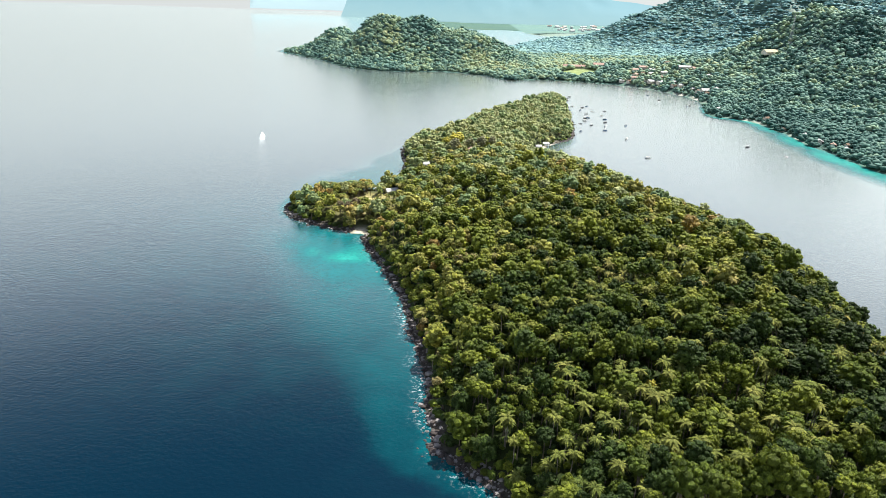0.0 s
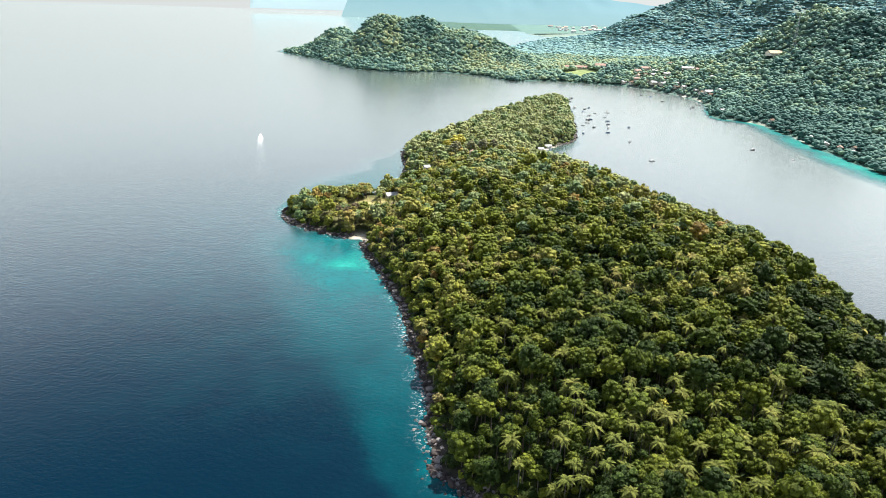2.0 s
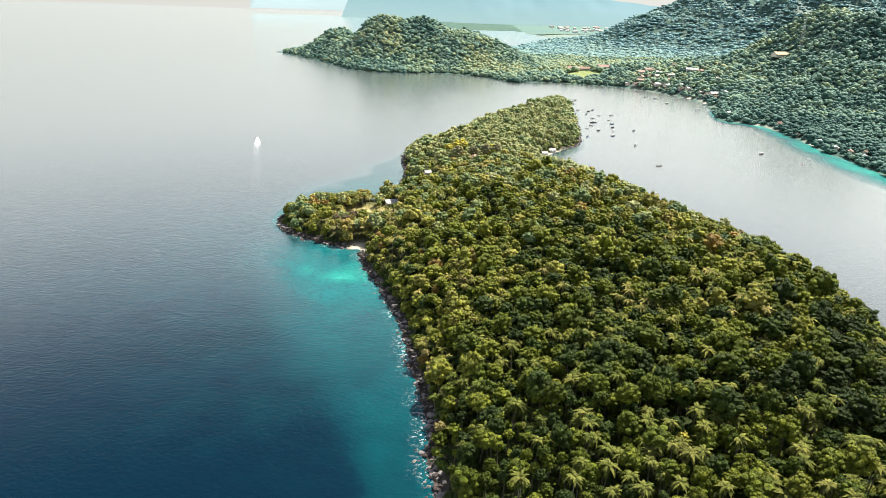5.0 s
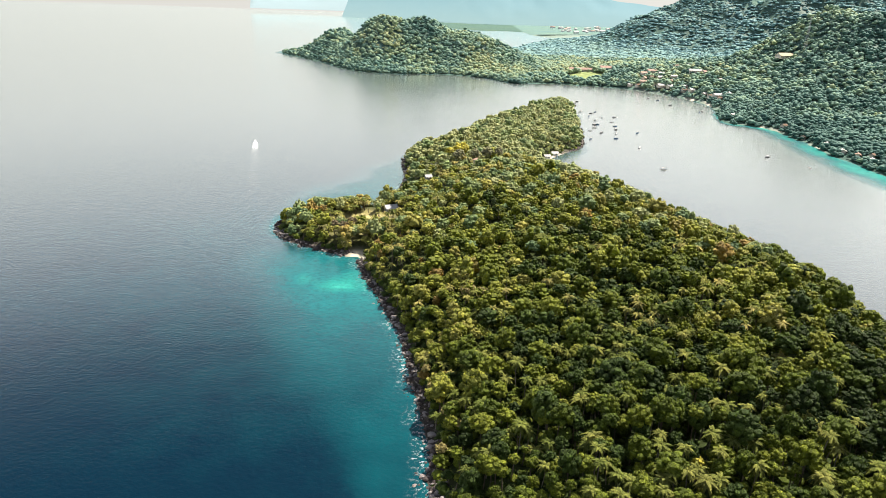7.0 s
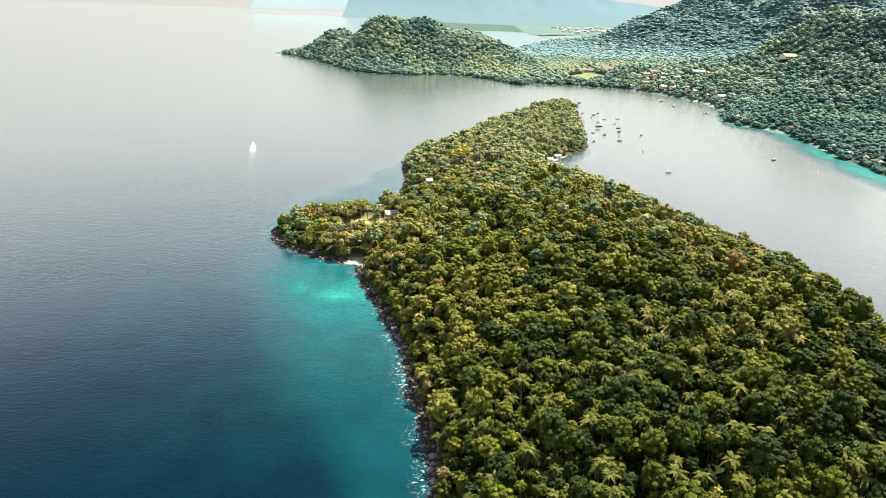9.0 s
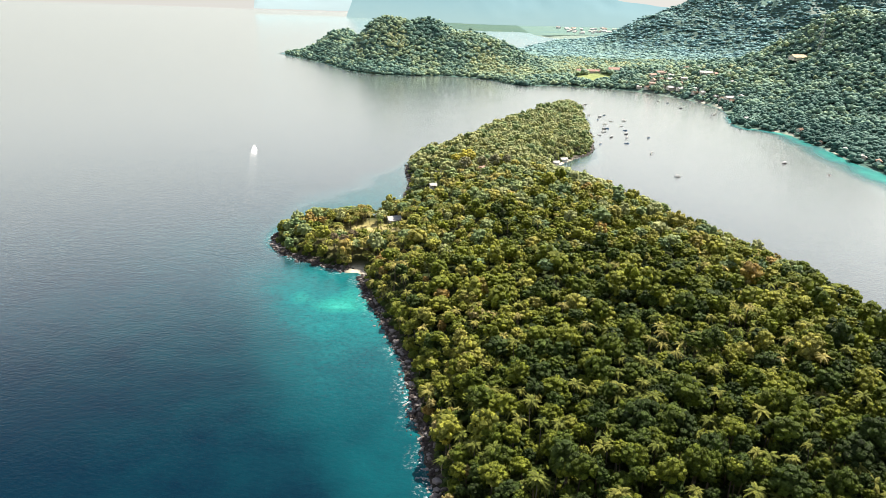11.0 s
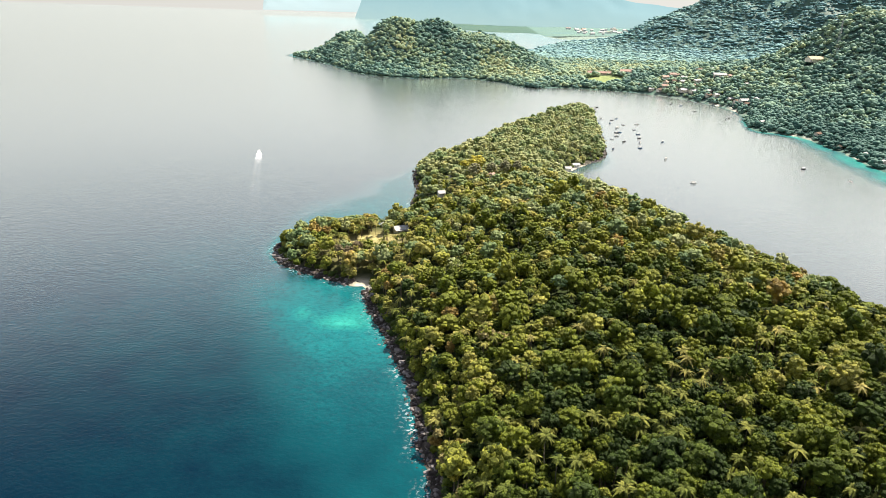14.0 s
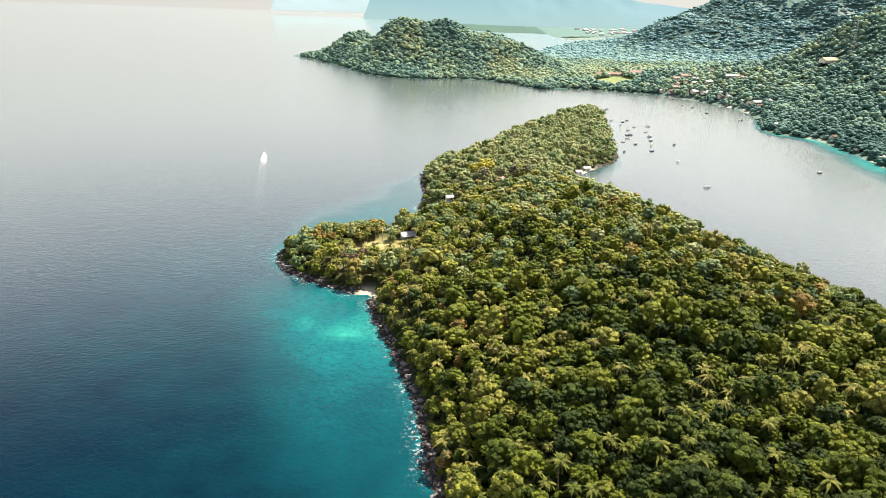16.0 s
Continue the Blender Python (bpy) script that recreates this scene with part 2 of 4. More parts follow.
def far_ground_material():
    m, n, l, b = material("wooded_ground", 0.95, 0.1)
    p = place_of(n)
    v = n.new("ShaderNodeTexVoronoi")
    v.inputs["Scale"].default_value = 0.085
    l.new(p, v.inputs["Vector"])
    a, c = noise_tex(n, l, 0.006, 5, p), noise_tex(n, l, 0.12, 4, p)
    at = n.new("ShaderNodeAttribute")
    at.attribute_name = "cover"
    sep = n.new("ShaderNodeSeparateColor")
    l.new(at.outputs["Color"], sep.inputs[0])
    # Bluish haze is painted into the wooded ground, most of all on the uplands.
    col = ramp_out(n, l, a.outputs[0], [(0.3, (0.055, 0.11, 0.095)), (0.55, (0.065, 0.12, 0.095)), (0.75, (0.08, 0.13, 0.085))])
    col = mix(n, l, "MULTIPLY", 0.8, col, ramp_out(n, l, c.outputs[0], [(0.3, (0.8, 0.8, 0.8)), (0.7, (1.12, 1.12, 1.1))]))
    grass = ramp_out(n, l, c.outputs[0], [(0.3, (0.14, 0.19, 0.07)), (0.7, (0.24, 0.27, 0.11))])
    sand = ramp_out(n, l, c.outputs[0], [(0.3, (0.45, 0.40, 0.32)), (0.7, (0.6, 0.55, 0.46))])
    hazed_upland = ramp_out(n, l, a.outputs[0], [(0.3, (0.095, 0.17, 0.165)), (0.7, (0.12, 0.19, 0.15))])
    col = mix(n, l, "MIX", sep.outputs[2], col, hazed_upland)
    col = mix(n, l, "MIX", sep.outputs[0], col, grass)
    col = mix(n, l, "MIX", sep.outputs[1], col, sand)
    l.new(col, b.inputs["Base Color"])
    bp = n.new("ShaderNodeBump")
    bp.inputs["Strength"].default_value, bp.inputs["Distance"].default_value = 0.5, 3.0
    l.new(math_node(n, l, "SUBTRACT", 1.0, v.outputs["Distance"]), bp.inputs["Height"])
    l.new(bp.outputs[0], b.inputs["Normal"])
    return m


def sea_material():
    """Sea water: navy over the deep, turquoise over the sand shelf, dark reef patches, foam at the rocks."""
    m, n, l, b = material("sea_water", 0.35, 0.03)
    b.inputs["IOR"].default_value = 1.36
    p = place_of(n)
    at = n.new("ShaderNodeAttribute")
    at.attribute_name = "shelf"
    sep = n.new("ShaderNodeSeparateColor")
    l.new(at.outputs["Color"], sep.inputs[0])
    reef, mottle, drift = noise_tex(n, l, 0.045, 5, p, 0.6), noise_tex(n, l, 0.28, 6, p, 0.75), noise_tex(n, l, 0.004, 3, p)
    shoal = math_node(n, l, "ADD", sep.outputs[0], math_node(n, l, "MULTIPLY", math_node(n, l, "SUBTRACT", reef.outputs[0], 0.52), 0.30))
    shoal = math_node(n, l, "MULTIPLY", shoal, ramp_out(n, l, sep.outputs[0], [(0.0, (0, 0, 0)), (0.12, (1, 1, 1))]))
    col = ramp_out(n, l, shoal, [(0.0, (0.0003, 0.0096, 0.0205)), (0.2, (0.0004, 0.030, 0.041)), (0.45, (0.0006, 0.055, 0.066)), (0.75, (0.002, 0.108, 0.115)), (0.9, (0.012, 0.185, 0.160)), (1.0, (0.04, 0.33, 0.27))])
    dark = math_node(n, l, "MULTIPLY", ramp_out(n, l, mottle.outputs[0], [(0.46, (0, 0, 0)), (0.64, (1, 1, 1))]), math_node(n, l, "MULTIPLY", sep.outputs[1], 0.7))
    col = mix(n, l, "MIX", dark, col, (0.002, 0.034, 0.046))
    col = mix(n, l, "MULTIPLY", 0.5, col, ramp_out(n, l, drift.outputs[0], [(0.3, (0.7, 0.75, 0.8)), (0.7, (1.2, 1.15, 1.1))]))
    froth = noise_tex(n, l, 0.55, 5, p, 0.7)
    foam = math_node(n, l, "MULTIPLY", ramp_out(n, l, froth.outputs[0], [(0.53, (0, 0, 0)), (0.62, (1, 1, 1))]), sep.outputs[2])
    col = mix(n, l, "MIX", foam, col, (0.8, 0.84, 0.85))
    l.new(col, b.inputs["Base Color"])
    l.new(math_node(n, l, "ADD", 0.3, math_node(n, l, "MULTIPLY", foam, 0.6)), b.inputs["Roughness"])
    # Wind waves, drawn out across the wind, and ripples on them.
    mp = n.new("ShaderNodeMapping")
    mp.inputs["Rotation"].default_value = (0, 0, radians(28))
    mp.inputs["Scale"].default_value = (0.7, 1.0, 1.0)
    l.new(p, mp.inputs["Vector"])
    w1, w2, w3 = noise_tex(n, l, 0.16, 3, mp.outputs[0]), noise_tex(n, l, 0.55, 3, mp.outputs[0]), noise_tex(n, l, 1.6, 2, p)
    h = math_node(n, l, "ADD", math_node(n, l, "MULTIPLY", w1.outputs[0], 0.4), math_node(n, l, "MULTIPLY", w2.outputs[0], 0.55))
    h = math_node(n, l, "ADD", h, math_node(n, l, "MULTIPLY", w3.outputs[0], 0.18))
    bp = n.new("ShaderNodeBump")
    bp.inputs["Strength"].default_value, bp.inputs["Distance"].default_value = 1.0, 0.24
    l.new(h, bp.inputs["Height"])
    l.new(bp.outputs[0], b.inputs["Normal"])
    # The lower one looks, the more the sky gleams on it.
    lw = n.new("ShaderNodeLayerWeight")
    lw.inputs["Blend"].default_value = 0.5
    l.new(bp.outputs[0], lw.inputs["Normal"])
    gleam = ramp_out(n, l, lw.outputs["Facing"], [(0.30, (0.002,) * 3), (0.44, (0.007,) * 3), (0.54, (0.065,) * 3), (0.64, (0.29,) * 3), (0.73, (0.58,) * 3), (0.82, (0.88,) * 3), (0.94, (0.98,) * 3)])
    gl = n.new("ShaderNodeBsdfGlossy")
    gl.inputs["Roughness"].default_value = 0.19
    gl.inputs["Color"].default_value = (0.955, 1.0, 0.965, 1)
    l.new(bp.outputs[0], gl.inputs["Normal"])
    ms = n.new("ShaderNodeMixShader")
    # Over the shallows it lies calmer and shows more of its floor.
    gleam = math_node(n, l, "MULTIPLY", gleam, math_node(n, l, "SUBTRACT", 1.0, math_node(n, l, "MULTIPLY", ramp_out(n, l, sep.outputs[0], [(0.4, (0, 0, 0)), (0.9, (0.85,) * 3)]), 1.0)))
    l.new(math_node(n, l, "MULTIPLY", gleam, math_node(n, l, "SUBTRACT", 1.0, foam)), ms.inputs[0])
    l.new(b.outputs[0], ms.inputs[1])
    l.new(gl.outputs[0], ms.inputs[2])
    l.new(ms.outputs[0], n["Material Output"].inputs["Surface"])
    return m


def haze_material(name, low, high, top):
    """The farthest ranges: pale blue shapes, their haze painted on as a glow."""
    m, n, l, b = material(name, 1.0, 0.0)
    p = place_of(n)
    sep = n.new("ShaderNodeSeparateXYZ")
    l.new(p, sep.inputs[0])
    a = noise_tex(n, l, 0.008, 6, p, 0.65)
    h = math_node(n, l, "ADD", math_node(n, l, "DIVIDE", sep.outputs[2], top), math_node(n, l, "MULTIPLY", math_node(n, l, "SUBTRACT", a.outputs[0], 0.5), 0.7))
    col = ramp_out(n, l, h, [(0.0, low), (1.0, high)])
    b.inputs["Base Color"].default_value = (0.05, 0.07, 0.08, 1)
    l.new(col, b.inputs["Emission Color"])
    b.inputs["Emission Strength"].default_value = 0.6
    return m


M_GROUND, M_FAR_GROUND, M_SEA = ground_material(), far_ground_material(), sea_material()
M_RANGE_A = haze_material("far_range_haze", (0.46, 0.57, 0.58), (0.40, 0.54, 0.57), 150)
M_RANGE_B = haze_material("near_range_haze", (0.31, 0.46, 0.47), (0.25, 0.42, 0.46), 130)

# ---- the plan ----
rng = np.random.default_rng(7)


def smooth_line(points, closed=True, steps=8, jag=0.0, seed=1):
    """A rounded coast through the corners of the plan, roughened a little."""
    P = np.array(points, float)
    n, out = len(P), []
    for i in range(n if closed else n - 1):
        a, b, c, d = (P[(i + k) % n] if closed else P[min(max(i + k, 0), n - 1)] for k in (-1, 0, 1, 2))
        for s in range(steps):
            t = s / steps
            out.append(0.5 * (2 * b + (c - a) * t + (2 * a - 5 * b + 4 * c - d) * t * t + (3 * b - a - 3 * c + d) * t**3))
    out = np.array(out)
    if jag:
        out += np.random.default_rng(seed).normal(0, jag, out.shape)
    return out


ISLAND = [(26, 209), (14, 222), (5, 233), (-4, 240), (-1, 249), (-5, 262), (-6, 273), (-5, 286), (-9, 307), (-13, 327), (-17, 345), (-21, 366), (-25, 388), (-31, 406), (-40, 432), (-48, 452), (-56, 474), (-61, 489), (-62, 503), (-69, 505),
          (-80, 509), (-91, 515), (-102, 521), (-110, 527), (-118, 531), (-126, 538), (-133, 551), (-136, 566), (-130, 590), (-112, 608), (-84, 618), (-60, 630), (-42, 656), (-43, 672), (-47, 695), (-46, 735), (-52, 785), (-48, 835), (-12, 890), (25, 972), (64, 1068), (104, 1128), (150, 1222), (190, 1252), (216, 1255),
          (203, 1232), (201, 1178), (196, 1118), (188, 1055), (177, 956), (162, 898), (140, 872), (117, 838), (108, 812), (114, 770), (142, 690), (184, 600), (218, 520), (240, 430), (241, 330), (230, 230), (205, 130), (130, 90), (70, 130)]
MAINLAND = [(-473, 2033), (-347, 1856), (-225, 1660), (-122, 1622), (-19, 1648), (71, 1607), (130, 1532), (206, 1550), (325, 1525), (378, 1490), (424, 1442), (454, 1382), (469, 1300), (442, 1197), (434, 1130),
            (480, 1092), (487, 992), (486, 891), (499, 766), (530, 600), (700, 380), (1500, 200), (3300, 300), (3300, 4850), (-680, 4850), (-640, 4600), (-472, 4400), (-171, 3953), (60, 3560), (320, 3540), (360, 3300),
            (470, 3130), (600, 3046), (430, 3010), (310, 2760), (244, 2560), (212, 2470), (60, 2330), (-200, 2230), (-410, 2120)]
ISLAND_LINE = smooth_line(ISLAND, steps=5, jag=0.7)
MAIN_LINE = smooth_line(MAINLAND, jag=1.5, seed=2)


def shore(P, line, chunk=6000):
    """The distance of each point to the coast, plus inland and minus at sea."""
    A, B = line, np.roll(line, -1, 0)
    D, out = B - A, np.empty(len(P))
    L = (D**2).sum(1) + 1e-9
    for k in range(0, len(P), chunk):
        q = P[k : k + chunk]
        v = q[:, None] - A[None]
        t = np.clip((v * D[None]).sum(2) / L, 0, 1)
        d = np.sqrt(((v - t[..., None] * D[None]) ** 2).sum(2).min(1))
        cross = (A[None, :, 1] > q[:, None, 1]) != (B[None, :, 1] > q[:, None, 1])
        xs = A[None, :, 0] + (q[:, None, 1] - A[None, :, 1]) / np.where(np.abs(D[None, :, 1]) < 1e-9, 1e-9, D[None, :, 1]) * D[None, :, 0]
        inside = (cross & (q[:, None, 0] < xs)).sum(1) % 2 == 1
        out[k : k + chunk] = np.where(inside, d, -d)
    return out


def bell(P, x, y, sx, sy=None):
    return np.exp(-((P[:, 0] - x) ** 2) / (2 * sx**2) - (P[:, 1] - y) ** 2 / (2 * (sy or sx) ** 2))


def value_noise(P, cell, seed):
    """Smooth random hills and hollows, from -1 to 1."""
    g = np.random.default_rng(seed).uniform(-1, 1, (256, 256))
    q = P / cell
    i = np.floor(q).astype(int)
    f = q - i
    f = f * f * (3 - 2 * f)
    at = lambda a, b: g[(i[:, 0] + a) % 256, (i[:, 1] + b) % 256]
    return (at(0, 0) * (1 - f[:, 0]) + at(1, 0) * f[:, 0]) * (1 - f[:, 1]) + (at(0, 1) * (1 - f[:, 0]) + at(1, 1) * f[:, 0]) * f[:, 1]


def island_height(P, d=None):
    d = shore(P, ISLAND_LINE) if d is None else d
    crest = 15 + 7 * bell(P, 222, 440, 26, 60) + 11 * bell(P, 140, 360, 75, 140) + 6 * bell(P, 110, 560, 60, 80) - 6 * np.clip((P[:, 1] - 740) / 90, 0, 1) - 9 * bell(P, -90, 580, 32, 40) - 8 * bell(P, 70, 780, 70, 40)
    up = crest * (1 - np.exp(-np.maximum(d - 5, 0) / 23.0))
    return np.where(d > 0, np.minimum(d * 0.25, 1.4) + up + 1.6 * value_noise(P, 26, 3) * np.clip(d / 20, 0, 1), np.maximum(d * 0.22, -5))


def main_height(P, d=None):
    d = shore(P, MAIN_LINE) if d is None else d
    hills = 90 * bell(P, -196, 1860, 58, 75) + 72 * bell(P, -310, 2000, 55, 65) - 22 * bell(P, -250, 1940, 26, 40) + 72 * bell(P, -60, 1850, 75, 85) + 58 * bell(P, 70, 1850, 80, 80)
    hills += 95 * bell(P, 755, 1500, 75, 120) + 52 * bell(P, 700, 1430, 165, 170) + 34 * bell(P, 720, 1180, 110, 160) + 60 * bell(P, 1040, 1250, 150, 240) + 18 * bell(P, 540, 1560, 120, 120) + 12 * bell(P, 370, 1680, 110, 80)
    hills += 340 * bell(P, 1470, 2800, 340, 380) + 75 * bell(P, 740, 2750, 110, 160) + 60 * bell(P, 960, 2800, 130, 180) + 200 * bell(P, 1700, 1900, 330, 400)
    hills *= 1 + 0.14 * value_noise(P, 150, 8) + 0.14 * value_noise(P, 80, 5) + 0.08 * value_noise(P, 38, 6)
    rise = 1 - np.exp(-np.maximum(d, 0) / 45.0)
    return np.where(d > 0, np.minimum(d * 0.12, 1.6) + rise * (3 + hills) + 0.8 * value_noise(P, 60, 4) * rise, np.maximum(d * 0.1, -6))


# ---- mesh helpers ----
def mesh_object(name, verts, faces, mat, tint=None, cover=None, smooth=False):
    """One mesh from arrays of corners and triangles or quads."""
    V, F = np.asarray(verts, np.float32), np.asarray(faces, np.int32)
    me = bpy.data.meshes.new(name)
    k = F.shape[1]
    me.vertices.add(len(V))
    me.vertices.foreach_set("co", V.ravel())
    me.loops.add(F.size)
    me.loops.foreach_set("vertex_index", F.ravel())
    me.polygons.add(len(F))
    me.polygons.foreach_set("loop_start", np.arange(0, F.size, k, dtype=np.int32))
    me.polygons.foreach_set("use_smooth", np.full(len(F), smooth))
    if tint is not None:
        me.attributes.new("tint", "FLOAT", "FACE").data.foreach_set("value", np.asarray(tint, np.float32))
    if cover is not None:
        at = me.attributes.new("shelf" if name == "sea" else "cover", "FLOAT_COLOR", "POINT")
        at.data.foreach_set("color", np.concatenate([cover, np.ones((len(V), 1))], 1).astype(np.float32).ravel())
    me.materials.append(mat)
    me.update(calc_edges=True)
    return me


def grid(xs, ys):
    X, Y = np.meshgrid(xs, ys)
    P = np.stack([X.ravel(), Y.ravel()], 1)
    nx, ny = len(xs), len(ys)
    a = (np.arange(ny - 1)[:, None] * nx + np.arange(nx - 1)[None]).ravel()
    return P, np.stack([a, a + 1, a + nx + 1, a + nx], 1)


class Soup:
    """Many small copies gathered into one mesh."""

    def __init__(self):
        self.v, self.f, self.t, self.n = [], [], [], 0

    def add(self, shape, at, turn, size, tint):
        V, F = shape
        c, s = math.cos(turn), math.sin(turn)
        R = np.array([[c, s, 0], [-s, c, 0], [0, 0, 1]])
        self.v.append((V * size) @ R + at)
        self.f.append(F + self.n)
        self.t.append(np.full(len(F), tint))
        self.n += len(V)

    def mesh(self, name, mat, smooth=False):
        return mesh_object(name, np.concatenate(self.v), np.concatenate(self.f), mat, tint=np.concatenate(self.t), smooth=smooth)


def from_bm(name, bm, mat, smooth=False):
    me = bpy.data.meshes.new(name)
    bm.to_mesh(me)
    bm.free()
    me.materials.append(mat)
    if smooth:
        for p in me.polygons:
            p.use_smooth = True
    return me


def part(name, data, parent, label=""):
    """Links a mesh as a part of a thing or of a part."""
    ob = new(name, data)
    ob.parent = parent
    if label:
        ob["label"] = label
    return ob


def box(bm, x0, x1, y0, y1, z0, z1, bevel=0.0):
    vs = bmesh.ops.create_cube(bm, size=1.0)["verts"]
    bmesh.ops.transform(bm, matrix=Matrix.Translation(((x0 + x1) / 2, (y0 + y1) / 2, (z0 + z1) / 2)) @ Matrix.Diagonal((x1 - x0, y1 - y0, z1 - z0, 1)), verts=vs)
    if bevel:
        es = list({e for v in vs for e in v.link_edges})
        bmesh.ops.bevel(bm, geom=es, offset=bevel, segments=1, affect="EDGES")


# ---- the sea, the island and the mainland ----
def steps(*spans):
    """Grid lines: (start, end, spacing) one after another."""
    out = np.concatenate([np.arange(a, b, s) for a, b, s in spans] + [[spans[-1][1]]])
    return out


def build_sea():
    P, F = grid(steps((-9000, -1500, 1500), (-1500, -500, 60), (-500, -180, 20), (-180, 280, 5), (280, 720, 8), (720, 1500, 60), (1500, 9000, 1500)),
                steps((-3000, -200, 400), (-200, 160, 20), (160, 760, 5), (760, 1320, 7), (1320, 2100, 20), (2100, 5400, 100), (5400, 12000, 1100)))
    near = (P[:, 0] > -700) & (P[:, 0] < 1200) & (P[:, 1] > -100) & (P[:, 1] < 2600)
    di, dm = np.full(len(P), 900.0), np.full(len(P), 900.0)
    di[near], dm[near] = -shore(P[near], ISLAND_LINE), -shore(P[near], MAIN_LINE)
    wide_i = 3.5 + 100 * bell(P, -95, 690, 60, 60) + 42 * bell(P, 150, 870, 30, 30) + 16 * bell(P, 220, 1160, 40, 90)
    wide_m = 8 + 58 * bell(P, 480, 1000, 60, 110) + 95 * bell(P, 500, 780, 80, 120) + 14 * bell(P, 470, 1340, 60, 80) + 30 * bell(P, -470, 2030, 90, 60)
    wide_i *= 1 + 0.3 * value_noise(P, 40, 9)
    shelf = np.maximum(np.minimum(np.clip(1 - di / wide_i, 0, 1) ** 1.4, 0.5), 0.90 * np.clip(1.2 * (1 - dm / wide_m), 0, 1) * (0.95 + 0.12 * value_noise(P, 33, 41)))
    # The sand shelf off the western shore widens northwards, and is brightest before the little beach.
    wide = np.clip(26 + (P[:, 1] - 236) * 0.40, 16, 86) * (1 + 0.16 * value_noise(P, 38, 10))
    edge = np.clip((wide - di) / (0.55 * wide), 0, 1)
    tone = np.interp(P[:, 1], [190, 236, 320, 400, 455, 505, 545], [0.12, 0.17, 0.24, 0.42, 0.80, 0.62, 0.22])
    west = tone * edge * edge * (3 - 2 * edge) * (P[:, 0] < 40) * np.clip((548 - P[:, 1]) / 30, 0, 1) * np.clip((P[:, 0] + 158) / 62, 0, 1)
    west = np.minimum(west * (1 + 0.16 * value_noise(P, 22, 13) + 0.10 * value_noise(P, 9, 19)) + 0.06 * bell(P, -70, 462, 34, 22), 0.88) * (1 - 0.5 * bell(P, -40, 333, 9, 13)) * (1 - 0.3 * bell(P, -46, 383, 9, 12))
    # Farther out the bottom falls away slowly.
    slope = 0.21 * np.exp(-np.maximum(di, 0) / 150) * (P[:, 0] < 60) * np.clip((780 - P[:, 1]) / 220, 0, 1) * np.clip((P[:, 1] - 190) / 220, 0, 1) * (1 + 0.3 * value_noise(P, 60, 45))
    shelf = np.clip(np.maximum(shelf, west) + slope * (1 - west), 0, 1)
    patch = np.clip(shelf * 2.5, 0, 1) * np.clip(1.5 - shelf, 0, 1)
    foam = np.clip(1 - di / 6.5, 0, 1) * np.clip(0.5 + value_noise(P, 13, 12) * 1.2, 0, 1) * (P[:, 0] < 60) * 0.6 + 0.4 * np.clip(1 - dm / 5.0, 0, 1)
    foam = np.maximum(foam, np.clip(1.5 * bell(P, -6, 285, 2.6, 3.4), 0, 1))
    ob = new("sea", mesh_object("sea", np.column_stack([P, np.zeros(len(P))]), F, M_SEA, cover=np.column_stack([shelf, patch, np.clip(foam, 0, 1)]), smooth=True))
    tagged(ob, "calm deep blue tropical sea, turquoise over the sandy shelf", "sea", kind="structure")


def build_island():
    P, F = grid(np.arange(-160, 276, 4.0), np.arange(70, 1284, 4.0))
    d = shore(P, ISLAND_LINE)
    z = island_height(P, d)
    keep = (d[F] > -14).any(1)
    clearing = np.clip(1.8 * bell(P, -68, 562, 15, 18), 0, 1)
    sand = np.clip(1 - np.abs(d - 2) / 7, 0, 1) * np.clip(2.0 * bell(P, -64, 510, 5, 8) + 2 * bell(P, 118, 836, 22, 22) + 1.5 * bell(P, -68, 632, 26, 16), 0, 1)
    rock = np.clip(1 - np.abs(d - 1) / 9, 0, 1) * (1 - np.clip(sand * 3, 0, 1))
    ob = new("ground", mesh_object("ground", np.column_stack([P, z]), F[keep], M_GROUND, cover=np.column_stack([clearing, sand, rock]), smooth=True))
    tagged(ob, "wooded island ground with bare rocky shores and a grassy clearing", "ground", kind="structure")


def build_mainland():
    P, F = grid(steps((-520, 1400, 16), (1400, 3200, 60)), steps((560, 2600, 16), (2600, 4860, 50)))
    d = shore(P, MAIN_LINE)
    z = main_height(P, d)
    keep = (d[F] > -40).any(1)
    meadow = np.clip(1.8 * bell(P, 294, 1612, 36, 33), 0, 1) + np.clip(0.45 * bell(P, 420, 2350, 120, 200), 0, 1) 
    sand = np.clip(1 - np.abs(d - 2) / 9, 0, 1) * np.clip(1.5 * bell(P, 462, 1345, 26, 40) + 1.2 * bell(P, 470, 1090, 30, 14) + 0.5 * bell(P, 486, 960, 12, 16) + 0.7 * bell(P, 400, 1470, 30, 20), 0, 1) + np.clip(bell(P, 560, 3180, 200, 60), 0, 0.15)
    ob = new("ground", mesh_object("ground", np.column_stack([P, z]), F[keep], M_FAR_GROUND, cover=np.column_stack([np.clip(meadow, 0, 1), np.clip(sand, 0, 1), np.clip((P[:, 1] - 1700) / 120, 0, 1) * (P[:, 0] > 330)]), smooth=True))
    tagged(ob, "hilly wooded mainland with a plain by the bay", "ground", kind="structure")


